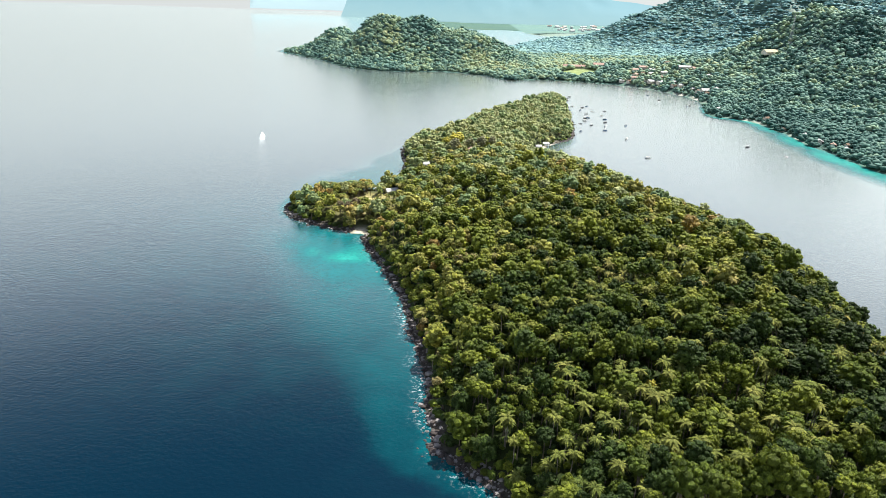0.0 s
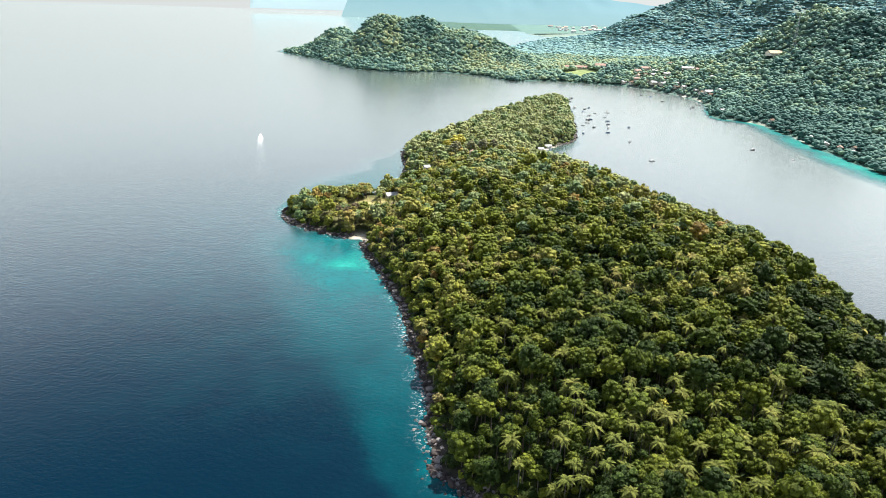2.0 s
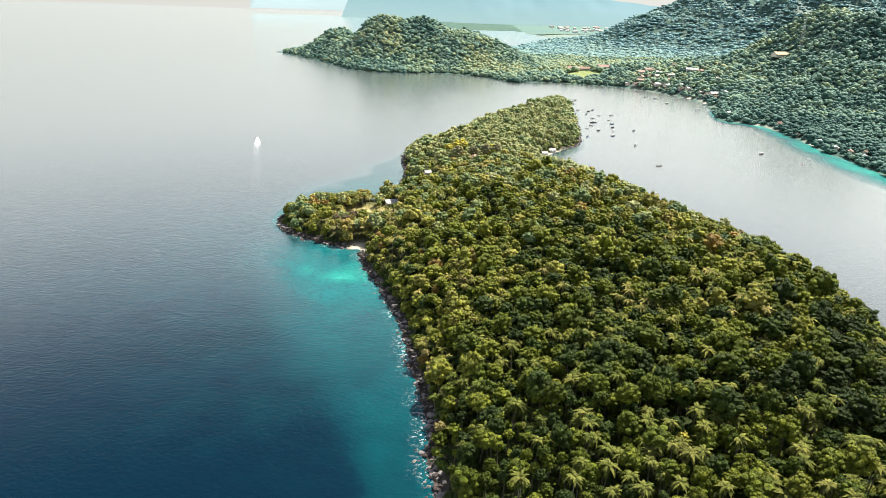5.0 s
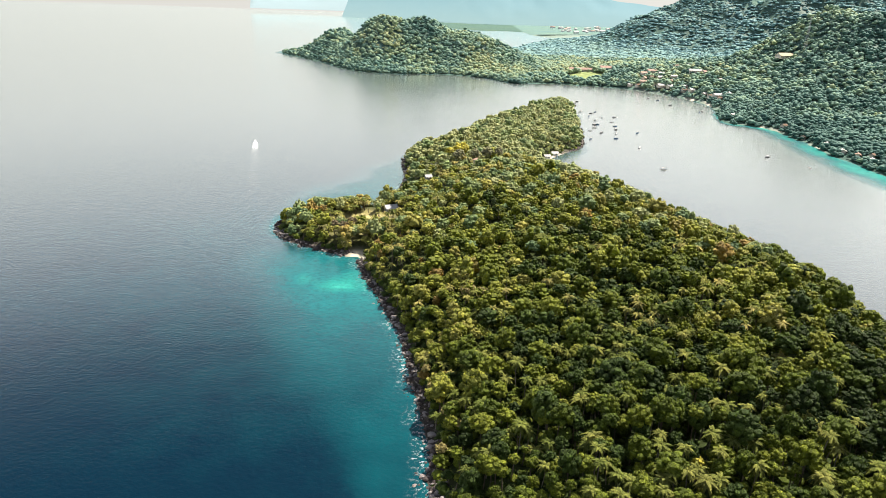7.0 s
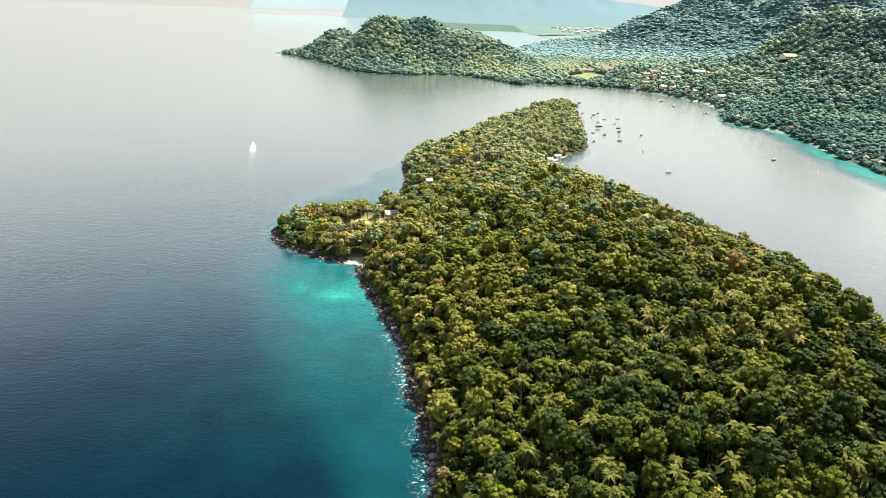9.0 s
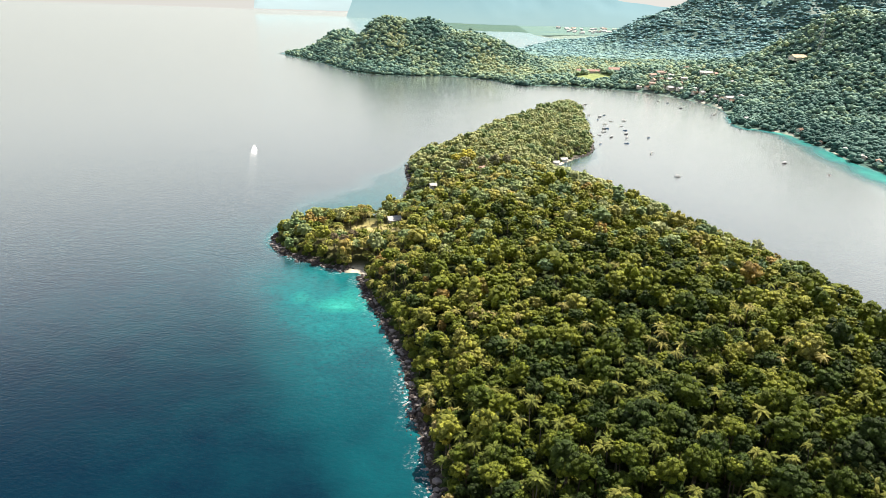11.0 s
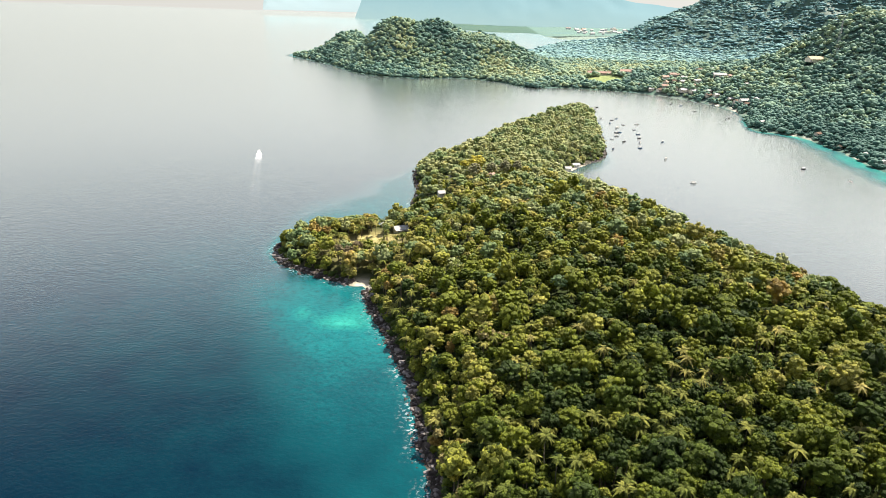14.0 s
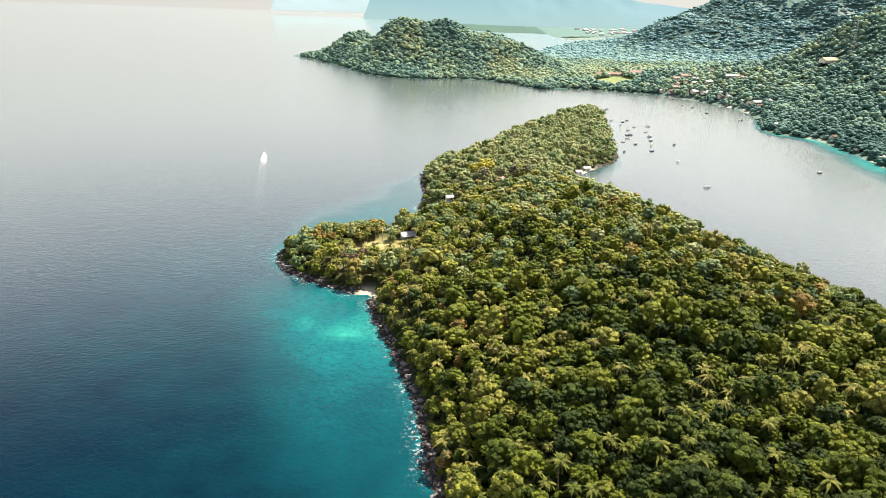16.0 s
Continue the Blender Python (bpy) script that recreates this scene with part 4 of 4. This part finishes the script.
def plant_mainland():
    r = np.random.default_rng(22)
    understorey("undergrowth", "dull green undergrowth beneath the mainland forest, gap shade painted into its colour", np.arange(-480, 1040, 5.0), np.arange(640, 2110, 5.0), 2.2, 61)
    understorey("undergrowth", "dull green undergrowth on the distant slopes, gap shade painted into its colour", np.arange(180, 1700, 8.0), np.arange(2100, 3300, 8.0), 2.5, 64)
    blobs = [crown_shape(600 + k, 5, 0, 0.3, 0.8, lobe=0.46, core=0) for k in range(14)]
    plain_blobs = [crown_shape(660 + k, 3, 0, 0.3, 0.85, lobe=0.56, core=0) for k in range(14)]
    small = [crown_shape(640 + k, 3, 0, 0.4, 0.7, lobe=0.55, core=0) for k in range(9)]
    soup, far = Soup(), Soup()
    P, d = scatter(-480, 1000, 640, 2110, 7.3, MAIN_LINE, 1.5, 23, jit=0.7)
    keep = off_the_open(P) & (P[:, 0] < 520 + 0.44 * (P[:, 1] - 640)) & ((P[:, 0] > 200) | (P[:, 1] < 2030)) & faces_strait(P)
    P, d = P[keep], d[keep]
    z = main_height(P, d)
    # Tint also grows paler northwards, painting in more haze.
    tone = -0.03 + 0.32 * np.clip((P[:, 1] - 1180) / 330, 0, 1) + 0.5 * bell(P, -150, 1795, 22, 45) + 0.30 * bell(P, 110, 1650, 120, 60) + 0.22 * value_noise(P, 70, 44) + 0.2 * bell(P, 620, 1180, 60, 110) + 0.25 * bell(P, 330, 1850, 130, 200)
    for i in range(len(P)):
        s = np.clip(r.lognormal(math.log(5.3), 0.30), 2.9, 9.0)
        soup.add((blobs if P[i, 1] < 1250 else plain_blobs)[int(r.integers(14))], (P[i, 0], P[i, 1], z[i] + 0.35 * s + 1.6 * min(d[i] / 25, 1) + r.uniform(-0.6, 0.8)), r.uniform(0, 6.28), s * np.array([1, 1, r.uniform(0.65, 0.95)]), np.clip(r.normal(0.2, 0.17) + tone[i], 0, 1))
    P, d = scatter(200, 1640, 2108, 3100, 12.5, MAIN_LINE, 4.0, 24, jit=0.75)
    keep = off_the_open(P) & faces_strait(P) & (P[:, 0] < 520 + 0.5 * (P[:, 1] - 640))
    P, d = P[keep], d[keep]
    z = main_height(P, d)
    tone = 0.3 * value_noise(P, 120, 46) + 0.3 * bell(P, 420, 2350, 200, 250)
    for i in range(len(P)):
        s = np.clip(r.lognormal(math.log(8.9), 0.3), 5, 15)
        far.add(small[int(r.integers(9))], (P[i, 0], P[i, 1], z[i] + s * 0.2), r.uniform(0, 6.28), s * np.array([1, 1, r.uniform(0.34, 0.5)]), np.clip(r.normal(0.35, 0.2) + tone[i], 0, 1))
    tagged(new("mainland_forest", soup.mesh("mainland_forest", M_FAR_WOOD, smooth=True)), "forest on the hills across the strait, bluish haze painted into its green", "forest", kind="stuff")
    tagged(new("distant_forest", far.mesh("distant_forest", M_DISTANT_WOOD, smooth=True)), "blue-green forest on the plain and mountains, haze painted into its colour", "forest", kind="stuff")


def special_trees():
    """The few trees that stand out of the forest by their colour."""
    crowns = {}
    rows = [(11, 720, 9.0, "y"), (0, 738, 5.0, "y"), (24, 705, 6.0, "g"), (36, 712, 6.4, "g"), (8, 694, 6.2, "g"), (48, 722, 5.0, "g"), (-77, 528, 4.4, "d"), (-84, 533, 3.8, "d"), (-72, 537, 4.0, "d"), (-57, 528, 3.4, "y"), (-60, 520, 2.8, "d"),
            (12, 396, 5.2, "p"), (19, 392, 4.6, "p"), (-6, 322, 3.0, "p"), (1, 300, 3.2, "p"), (-2, 311, 2.8, "y"), (88, 250, 3.0, "y"), (70, 305, 3.0, "p"), (6, 290, 2.8, "p"), (-9, 338, 2.8, "p"), (50, 620, 4.0, "d"), (142, 300, 2.6, "y"), (-1, 278, 3.0, "p")]
    kinds = {"y": (M_YELLOW, "tree with a golden yellow crown among green ones"), "d": (M_GREY_LEAF, "half-bare tree with dry brown leaves among green ones"), "p": (M_PALE_LEAF, "tree with a pale straw-coloured blossoming crown among green ones"),
             "g": (M_FEATHER, "tall feathery grey-green tree among broadleaf ones")}
    for k, (x, y, s, c) in enumerate(rows):
        if c not in crowns:
            crowns[c] = mesh_object("crown", *crown_shape(150 + k, 44, 10, 0.085, 1.3 if c == "g" else 0.9, lobe=0.19), kinds[c][0])
        z = float(island_height(np.array([[x, y]], float))[0])
        h = (10.5 if y > 640 else 5.0) + s * (1.1 if y > 640 else 0.9)
        ob = tagged(new("broadleaf_tree"), kinds[c][1], "tree", "trees that stand out of the forest")
        ob.matrix_world = pose(x, y, z, 0, 0, 50 * k)
        cr = part("crown", crowns[c], ob)
        cr.location, cr.scale = (0, 0, h), (s, s, s)
        t = part("trunk", bpy.data.meshes["trunk"], ob, "brown branching trunk")
        t.location, t.scale = (0, 0, h), (1, 1, (h + 0.4) / 7.0)


plant_island()
special_trees()
plant_mainland()


# ---- rocks along the shore ----
def rock_shape(seed, level=2):
    """A worn, angular boulder of radius 1."""
    V, F = ico(level, 0.0, seed, 1.0, -9)
    r = np.random.default_rng(seed)
    for _ in range(9):
        n = r.normal(size=3)
        n /= np.linalg.norm(n)
        over = V @ n - r.uniform(0.62, 0.9)
        V = V - np.outer(np.maximum(over, 0), n)
    V = V * (1 + r.uniform(-0.1, 0.1, (len(V), 1)))
    V[:, 2] *= r.uniform(0.55, 0.8)
    return V, F


def lay_rocks():
    r = np.random.default_rng(31)
    shapes = [rock_shape(700 + k, 2) for k in range(5)]
    low = [rock_shape(720 + k, 1) for k in range(5)]
    meshes = [mesh_object("boulder", *s, M_PALE_ROCK if k > 2 else M_ROCK) for k, s in enumerate(shapes)]
    line = ISLAND_LINE
    seg = np.linalg.norm(np.roll(line, -1, 0) - line, axis=1)
    spots = []
    for i in range(len(line)):
        a, b = line[i], line[(i + 1) % len(line)]
        if a[1] < 165 or a[0] > 150 and a[1] < 800:
            continue
        if math.hypot(a[0] + 65, a[1] - 507) < 7 or math.hypot(a[0] - 112, a[1] - 832) < 22 or (-95 < a[0] < -45 and 630 < a[1] < 690):
            continue
        inward = np.array([-(b - a)[1], (b - a)[0]]) / max(seg[i], 1e-6)
        if shore((a + inward * 2)[None], line)[0] < 0:
            inward = -inward
        dense = 4.5 if a[1] < 600 else 1.4
        for _ in range(int(seg[i] * dense + r.random())):
            off = np.clip(r.normal(2.2, 2.6), -5.5, 7.0)
            spots.append((*(a + (b - a) * r.random() + inward * off), off))
    spots = np.array(spots)
    order = np.argsort(np.hypot(spots[:, 0] - 10, spots[:, 1] - 260))
    z = island_height(spots[:, :2])
    dark, pale, made = Soup(), Soup(), 0
    for i in order:
        x, y, off = spots[i]
        s = np.clip(r.lognormal(math.log(0.72), 0.5), 0.35, 2.8) * (0.7 if off < -1 else 1.0)
        at = (x, y, max(z[i], -0.35 * s) + 0.18 * s)
        k = int(r.integers(0, 5))
        if made < 300:
            made += 1
            ob = tagged(new("boulder", meshes[k]), "pale grey worn boulder on the rocky shore" if k > 2 else "dark brown worn boulder on the rocky shore", "rock", "boulders of the shore")
            ob.matrix_world = pose(*at, r.uniform(-15, 15), r.uniform(-15, 15), r.uniform(0, 360)) @ Matrix.Diagonal((s, s * r.uniform(0.7, 1.2), s, 1))
        else:
            (pale if k > 2 else dark).add(low[k], at, r.uniform(0, 6.28), s * np.array([1, r.uniform(0.7, 1.2), 1]), 0.5)
    tagged(new("shore_rocks", dark.mesh("shore_rocks", M_ROCK)), "dark brown rocks heaped along the island's shore", "rocks", kind="stuff")
    tagged(new("pale_shore_rocks", pale.mesh("pale_shore_rocks", M_PALE_ROCK)), "pale grey rocks among the dark ones on the shore", "rocks", kind="stuff")


lay_rocks()


# ---- boats ----
def hull_mesh(length, beam, depth, mat):
    """A pointed hull with a flared bow, a flat stern and a sunk deck."""
    bm = bmesh.new()
    rings = []
    n = 9
    for k in range(n):
        t = k / (n - 1)
        w = beam / 2 * (0.78 + 0.22 * min(t * 3, 1)) * (1 - max(0, (t - 0.5) / 0.5) ** 2.2)
        w = max(w, 0.03)
        sheer = depth * (0.75 + 0.45 * t * t)
        x = length * (t - 0.5)
        prof = [(-w, sheer), (-w * 0.9, sheer * 0.3), (-w * 0.45, -0.25), (w * 0.45, -0.25), (w * 0.9, sheer * 0.3), (w, sheer), (w * 0.86, sheer), (w * 0.82, sheer * 0.55), (-w * 0.82, sheer * 0.55), (-w * 0.86, sheer)]
        rings.append([bm.verts.new((x, a, b)) for a, b in prof])
    m = len(rings[0])
    for p, q in zip(rings, rings[1:]):
        for i in range(m):
            bm.faces.new((p[i], p[(i + 1) % m], q[(i + 1) % m], q[i]))
    bm.faces.new(rings[0])
    bm.faces.new(rings[-1][::-1])
    bmesh.ops.recalc_face_normals(bm, faces=bm.faces)
    return from_bm("hull", bm, mat)


def canopy_mesh(length, beam, mat):
    """A shallow arched awning with a turned-down rim."""
    bm = bmesh.new()
    rows = []
    for i in range(7):
        y = beam * (i / 6 - 0.5)
        z = 0.28 * (1 - (2 * i / 6 - 1) ** 2)
        rows.append([bm.verts.new((x, y, z)) for x in (-length / 2, -length / 6, length / 6, length / 2)])
    for p, q in zip(rows, rows[1:]):
        for i in range(3):
            bm.faces.new((p[i], p[i + 1], q[i + 1], q[i]))
    ret = bmesh.ops.extrude_face_region(bm, geom=list(bm.faces))
    bmesh.ops.translate(bm, vec=(0, 0, 0.09), verts=[v for v in ret["geom"] if isinstance(v, bmesh.types.BMVert)])
    bmesh.ops.recalc_face_normals(bm, faces=bm.faces)
    return from_bm("canopy", bm, mat)


def post_mesh(high, r0=0.06):
    bm = bmesh.new()
    bmesh.ops.create_cone(bm, cap_ends=True, segments=6, radius1=r0, radius2=r0, depth=high)
    bmesh.ops.translate(bm, vec=(0, 0, high / 2), verts=bm.verts)
    return from_bm("post", bm, M_STEEL)


def bench_mesh(beam):
    bm = bmesh.new()
    box(bm, -0.18, 0.18, -beam / 2, beam / 2, 0, 0.08, 0.02)
    return from_bm("bench", bm, M_TIMBER)


def motor_mesh():
    bm = bmesh.new()
    box(bm, -0.25, 0.2, -0.18, 0.18, 0.3, 0.85, 0.08)
    box(bm, -0.1, 0.05, -0.06, 0.06, -0.5, 0.3, 0.02)
    return from_bm("motor", bm, M_DARK_HULL)


def build_boat(length, beam, hull_mat, top_mat, label, covered=True):
    ob = tagged(new("boat"), label, "boat", "boats moored in the strait")
    part("hull", hull_mesh(length, beam, 0.85, hull_mat), ob)
    if covered:
        c = part("canopy", canopy_mesh(length * 0.62, beam * 1.02, top_mat), ob, "arched awning on posts")
        c.location = (-length * 0.06, 0, 2.15)
        pm = post_mesh(1.6)
        for x in (-0.34, -0.06, 0.2):
            for y in (-0.38, 0.38):
                part("post", pm, ob).location = (length * x, beam * y, 0.6)
    bmh = bench_mesh(beam * 0.74)
    for x in (-0.25, 0.0, 0.2):
        part("bench", bmh, ob).location = (length * x, 0, 0.6)
    part("motor", motor_mesh(), ob, "dark outboard motor").location = (-length * 0.5 - 0.12, 0, 0.3)
    return ob


def moor_boats():
    kinds = [build_boat(6.6, 2.0, M_WHITE, M_CANVAS, "white wooden boat with a grey awning on calm water"), build_boat(6.2, 1.9, M_BLUE, M_CANVAS, "blue wooden boat with a grey awning on calm water"),
             build_boat(6.0, 1.9, M_DARK_HULL, M_TIN, "dark boat with a pale awning on calm water"), build_boat(5.4, 1.8, M_WHITE, M_TIN, "small open white boat on calm water", False)]
    cluster = [(199, 1145, 1), (212, 1186, 0), (227, 1175, 2), (237, 1191, 1), (236, 1135, 3), (219, 1149, 1), (222, 1110, 0), (213, 1071, 2), (218, 1075, 1), (197, 1022, 3), (208, 1046, 0), (178, 973, 1), (187, 962, 1),
               # The first four here stand in for fishing platforms and a raft.
               (225, 1300, 2), (219, 1283, 0), (428, 1236, 2), (421, 1228, 1), (258, 1144, 0), (244, 1098, 3), (242, 1065, 1), (237, 1037, 2), (231, 1007, 0), (223, 972, 1), (211, 1010, 2)]
    single = [(263, 1017, 1), (240, 915, 0), (239, 804, 0), (391, 889, 2), (419, 839, 3), (391, 1296, 2), (385, 1354, 1), (372, 1372, 2), (-455, 1960, 3)]
    r = np.random.default_rng(41)
    used = set()
    for x, y, k in cluster + single:
        m = pose(x, y, 0.12, 0, 0, 20 + r.normal(0, 40))
        if k in used:
            copy_thing(kinds[k], m)
        else:
            used.add(k)
            kinds[k].matrix_world = m


moor_boats()


def foam_material():
    m, n, l, b = material("sea_foam", 0.7, 0.3)
    b.inputs["Base Color"].default_value = (0.85, 0.87, 0.87, 1)
    p = place_of(n)
    at = n.new("ShaderNodeAttribute")
    at.attribute_name = "cover"
    a = noise_tex(n, l, 0.55, 5, p, 0.7)
    k = math_node(n, l, "ADD", a.outputs[0], math_node(n, l, "MULTIPLY", at.outputs["Fac"], 0.6))
    mask = ramp_out(n, l, k, [(0.58, (0, 0, 0)), (0.95, (1, 1, 1))])
    tr = n.new("ShaderNodeBsdfTransparent")
    ms = n.new("ShaderNodeMixShader")
    l.new(mask, ms.inputs[0])
    l.new(tr.outputs[0], ms.inputs[1])
    l.new(b.outputs[0], ms.inputs[2])
    l.new(ms.outputs[0], n["Material Output"].inputs["Surface"])
    return m


M_FOAM = foam_material()


def launch_speedboat():
    x, y, way = -234.0, 866.0, 104.6
    ob = build_boat(8.5, 2.6, M_WHITE, M_WHITE, "white speedboat running over open water", True)
    ob.name = "speedboat"
    tagged(ob, category="boat", group="speedboats")
    ob.matrix_world = pose(x, y, 0.25, 0, -4, way)
    # The wake: a churned heap of spray astern that spreads and dies out.
    n, L, V, F, C = 48, 220.0, [], [], []
    r = np.random.default_rng(43)
    ux, uy = math.cos(radians(way)), math.sin(radians(way))
    for i in range(n):
        t = i / (n - 1)
        half = 2.6 + 2.2 * t
        for j in range(7):
            v = j / 3 - 1
            back = L * t * t + 1.5
            high = (0.08 + 3.0 * math.exp(-((back - 8) / 7) ** 2) * (1 - 0.6 * abs(v))) + r.uniform(0, 0.3) * math.exp(-t * 6)
            V.append((x - ux * back - uy * v * half, y - uy * back + ux * v * half, high if 0 < j < 6 else 0.06))
            c = 1.1 * math.exp(-back / 17) + 0.10 * (1 - t)
            C.append((c,) * 3)
    for i in range(n - 1):
        for j in range(6):
            a = i * 7 + j
            F.append((a, a + 1, a + 8, a + 7))
    wake = new("boat_wake", mesh_object("boat_wake", V, F, M_FOAM, cover=np.array(C), smooth=True))
    tagged(wake, "white churned foam wake trailing behind a speedboat", "wake", kind="stuff")


launch_speedboat()


# ---- houses ----
def gable_mesh(w, l, rise, mat, over=0.7, thick=0.18):
    """A pitched roof with overhanging eaves, its ridge along x."""
    bm = bmesh.new()
    hw, hl = w / 2 + over, l / 2 + over
    drop = rise * over / (w / 2)
    prof = [(-hw, -drop), (0, rise), (hw, -drop), (hw, -drop + thick), (0, rise + thick), (-hw, -drop + thick)]
    a = [bm.verts.new((-hl, y, z)) for y, z in prof]
    b = [bm.verts.new((hl, y, z)) for y, z in prof]
    for i in range(6):
        j = (i + 1) % 6
        bm.faces.new((a[i], a[j], b[j], b[i]))
    for s in (a, b):
        bm.faces.new((s[0], s[1], s[4], s[5]))
        bm.faces.new((s[1], s[2], s[3], s[4]))
    bmesh.ops.recalc_face_normals(bm, faces=bm.faces)
    return from_bm("roof", bm, mat)


def wall_mesh(w, l, h, rise, mat):
    """Four walls with gables, on a plinth that goes down into the slope."""
    bm = bmesh.new()
    ends = []
    for x in (-l / 2, l / 2):
        ends.append([bm.verts.new((x, y, z)) for y, z in ((-w / 2, -2.5), (w / 2, -2.5), (w / 2, h), (0, h + rise), (-w / 2, h))])
    a, b = ends
    bm.faces.new(a[::-1])
    bm.faces.new(b)
    for i in range(5):
        j = (i + 1) % 5
        bm.faces.new((a[i], a[j], b[j], b[i]))
    bmesh.ops.recalc_face_normals(bm, faces=bm.faces)
    return from_bm("wall", bm, mat)


def opening_mesh(name, w, h, mat):
    bm = bmesh.new()
    box(bm, -w / 2, w / 2, -0.06, 0.06, 0, h, 0.015)
    return from_bm(name, bm, mat)


def build_house(x, y, z, turn, w, l, h, roof_mat, label, wall_mat=None, storeys=1, group="houses of the village"):
    ob = tagged(new("house"), label, "house", group)
    ob.matrix_world = pose(x, y, z, 0, 0, turn)
    rise = w * 0.26
    part("wall", wall_mesh(w, l, h * storeys, rise, wall_mat or M_WALL), ob)
    part("roof", gable_mesh(w, l, rise, roof_mat), ob).location = (0, 0, h * storeys)
    dm, fm, pm = opening_mesh("door", 1.0, 2.05, M_TIMBER), opening_mesh("window", 1.3, 1.2, M_TIMBER), opening_mesh("pane", 1.1, 1.0, M_DARK_PANE)
    n = max(2, int(l / 4))
    for side in (-1, 1):
        for st in range(storeys):
            for k in range(n):
                px = l * ((k + 0.5) / n - 0.5)
                if st == 0 and k == n // 2:
                    part("door", dm, ob).location = (px, side * (w / 2 + 0.02), 0.02)
                    continue
                f = part("window", fm, ob)
                f.location = (px, side * (w / 2 + 0.02), 1.0 + st * h)
                part("pane", pm, f).location = (0, side * 0.04, 0.1)
    # A shaded veranda along the seaward side.
    bm = bmesh.new()
    box(bm, -l / 2, l / 2, -w / 2 - 1.9, -w / 2 - 0.35, h * 0.82, h * 0.82 + 0.1)
    part("veranda_roof", from_bm("veranda_roof", bm, roof_mat), ob)
    po = opening_mesh("post", 0.14, h * 0.82 + 2.0, M_TIMBER)
    for k in range(n + 1):
        part("post", po, ob).location = (l * (k / n - 0.5) * 0.97, -w / 2 - 1.75, -2.0)
    return ob


def settle():
    white, red, brown = "white-walled house with a pale sheet roof among the trees", "plastered house with a red roof among the trees", "wooden house with a dark thatched roof by the shore"
    for (x, y, turn), (w, l, mat, lab) in zip(ISLAND_HOUSES, [(6.5, 9.5, M_TIN, white), (4, 5, M_TIN, white), (4.5, 5.5, M_TIN, white), (5, 6, M_TIN, white), (6, 10, M_RED_ROOF, red), (4.5, 6, M_TIN, white), (4.5, 6.5, M_TIN, white), (4.5, 7.5, M_TIN, white)]):
        z = float(island_height(np.array([[x, y]], float))[0])
        build_house(x, y, z + 0.2 + (3.0 if mat is M_RED_ROOF or y in (679, 736) else 0), turn, w, l, 2.6, mat, lab, M_WHITE, group="houses on the island")
    kinds = {"r": (M_RED_ROOF, red), "w": (M_TIN, white), "b": (M_BROWN_ROOF, brown), "o": (M_OCHRE_ROOF, "large hall with a broad ochre roof on a wooded hill")}
    for x, y, turn, w, l, kind, st in MAIN_HOUSES:
        mat, lab = kinds[kind]
        z = float(main_height(np.array([[x, y]], float))[0])
        build_house(x, y, z + 1.5, turn, w, l, 3.2, mat, lab, storeys=st)
    r = np.random.default_rng(51)
    for k in range(64):
        x, y = r.uniform(540, 1000), r.triangular(3380, 3650, 4200)
        z = float(main_height(np.array([[x, y]], float))[0])
        ob = tagged(new("house"), "pale town house far off across the bay", "house", "houses of the far town")
        ob.matrix_world = pose(x, y, z, 0, 0, r.uniform(-20, 20))
        w, l, h = r.uniform(8, 14), r.uniform(12, 26), r.uniform(5, 9)
        part("wall", wall_mesh(w, l, h, w * 0.2, M_WHITE), ob)
        part("roof", gable_mesh(w, l, w * 0.2, M_TIN if k % 3 else M_RED_ROOF), ob).location = (0, 0, h)


settle()


def build_mast(x, y, high):
    """A four-legged lattice mast that tapers upwards."""
    z = float(main_height(np.array([[x, y]], float))[0])
    ob = tagged(new("lattice_mast"), "tall grey steel lattice mast on the wooded hill", "mast")
    ob.matrix_world = pose(x, y, z)

    def bar(name, a, b, rad):
        bm = bmesh.new()
        d = Vector(b) - Vector(a)
        bmesh.ops.create_cone(bm, cap_ends=True, segments=5, radius1=rad, radius2=rad, depth=d.length)
        bmesh.ops.transform(bm, matrix=Matrix.Translation((Vector(a) + Vector(b)) / 2) @ d.to_track_quat("Z", "Y").to_matrix().to_4x4(), verts=bm.verts)
        part(name, from_bm(name, bm, M_STEEL), ob)

    wide = lambda t: 2.6 * (1 - t) + 0.5 * t
    corners = [(-1, -1), (1, -1), (1, 1), (-1, 1)]
    for cx, cy in corners:
        bar("leg", (cx * wide(0), cy * wide(0), -2), (cx * wide(1), cy * wide(1), high), 0.15)
    for k in range(9):
        t0, t1 = k / 9, (k + 1) / 9
        for i in range(4):
            a, b = corners[i], corners[(i + 1) % 4]
            bar("brace", (a[0] * wide(t0), a[1] * wide(t0), high * t0), (b[0] * wide(t1), b[1] * wide(t1), high * t1), 0.08)
    bar("antenna", (0, 0, high), (0, 0, high + 7), 0.15)


build_mast(662, 1405, 62)
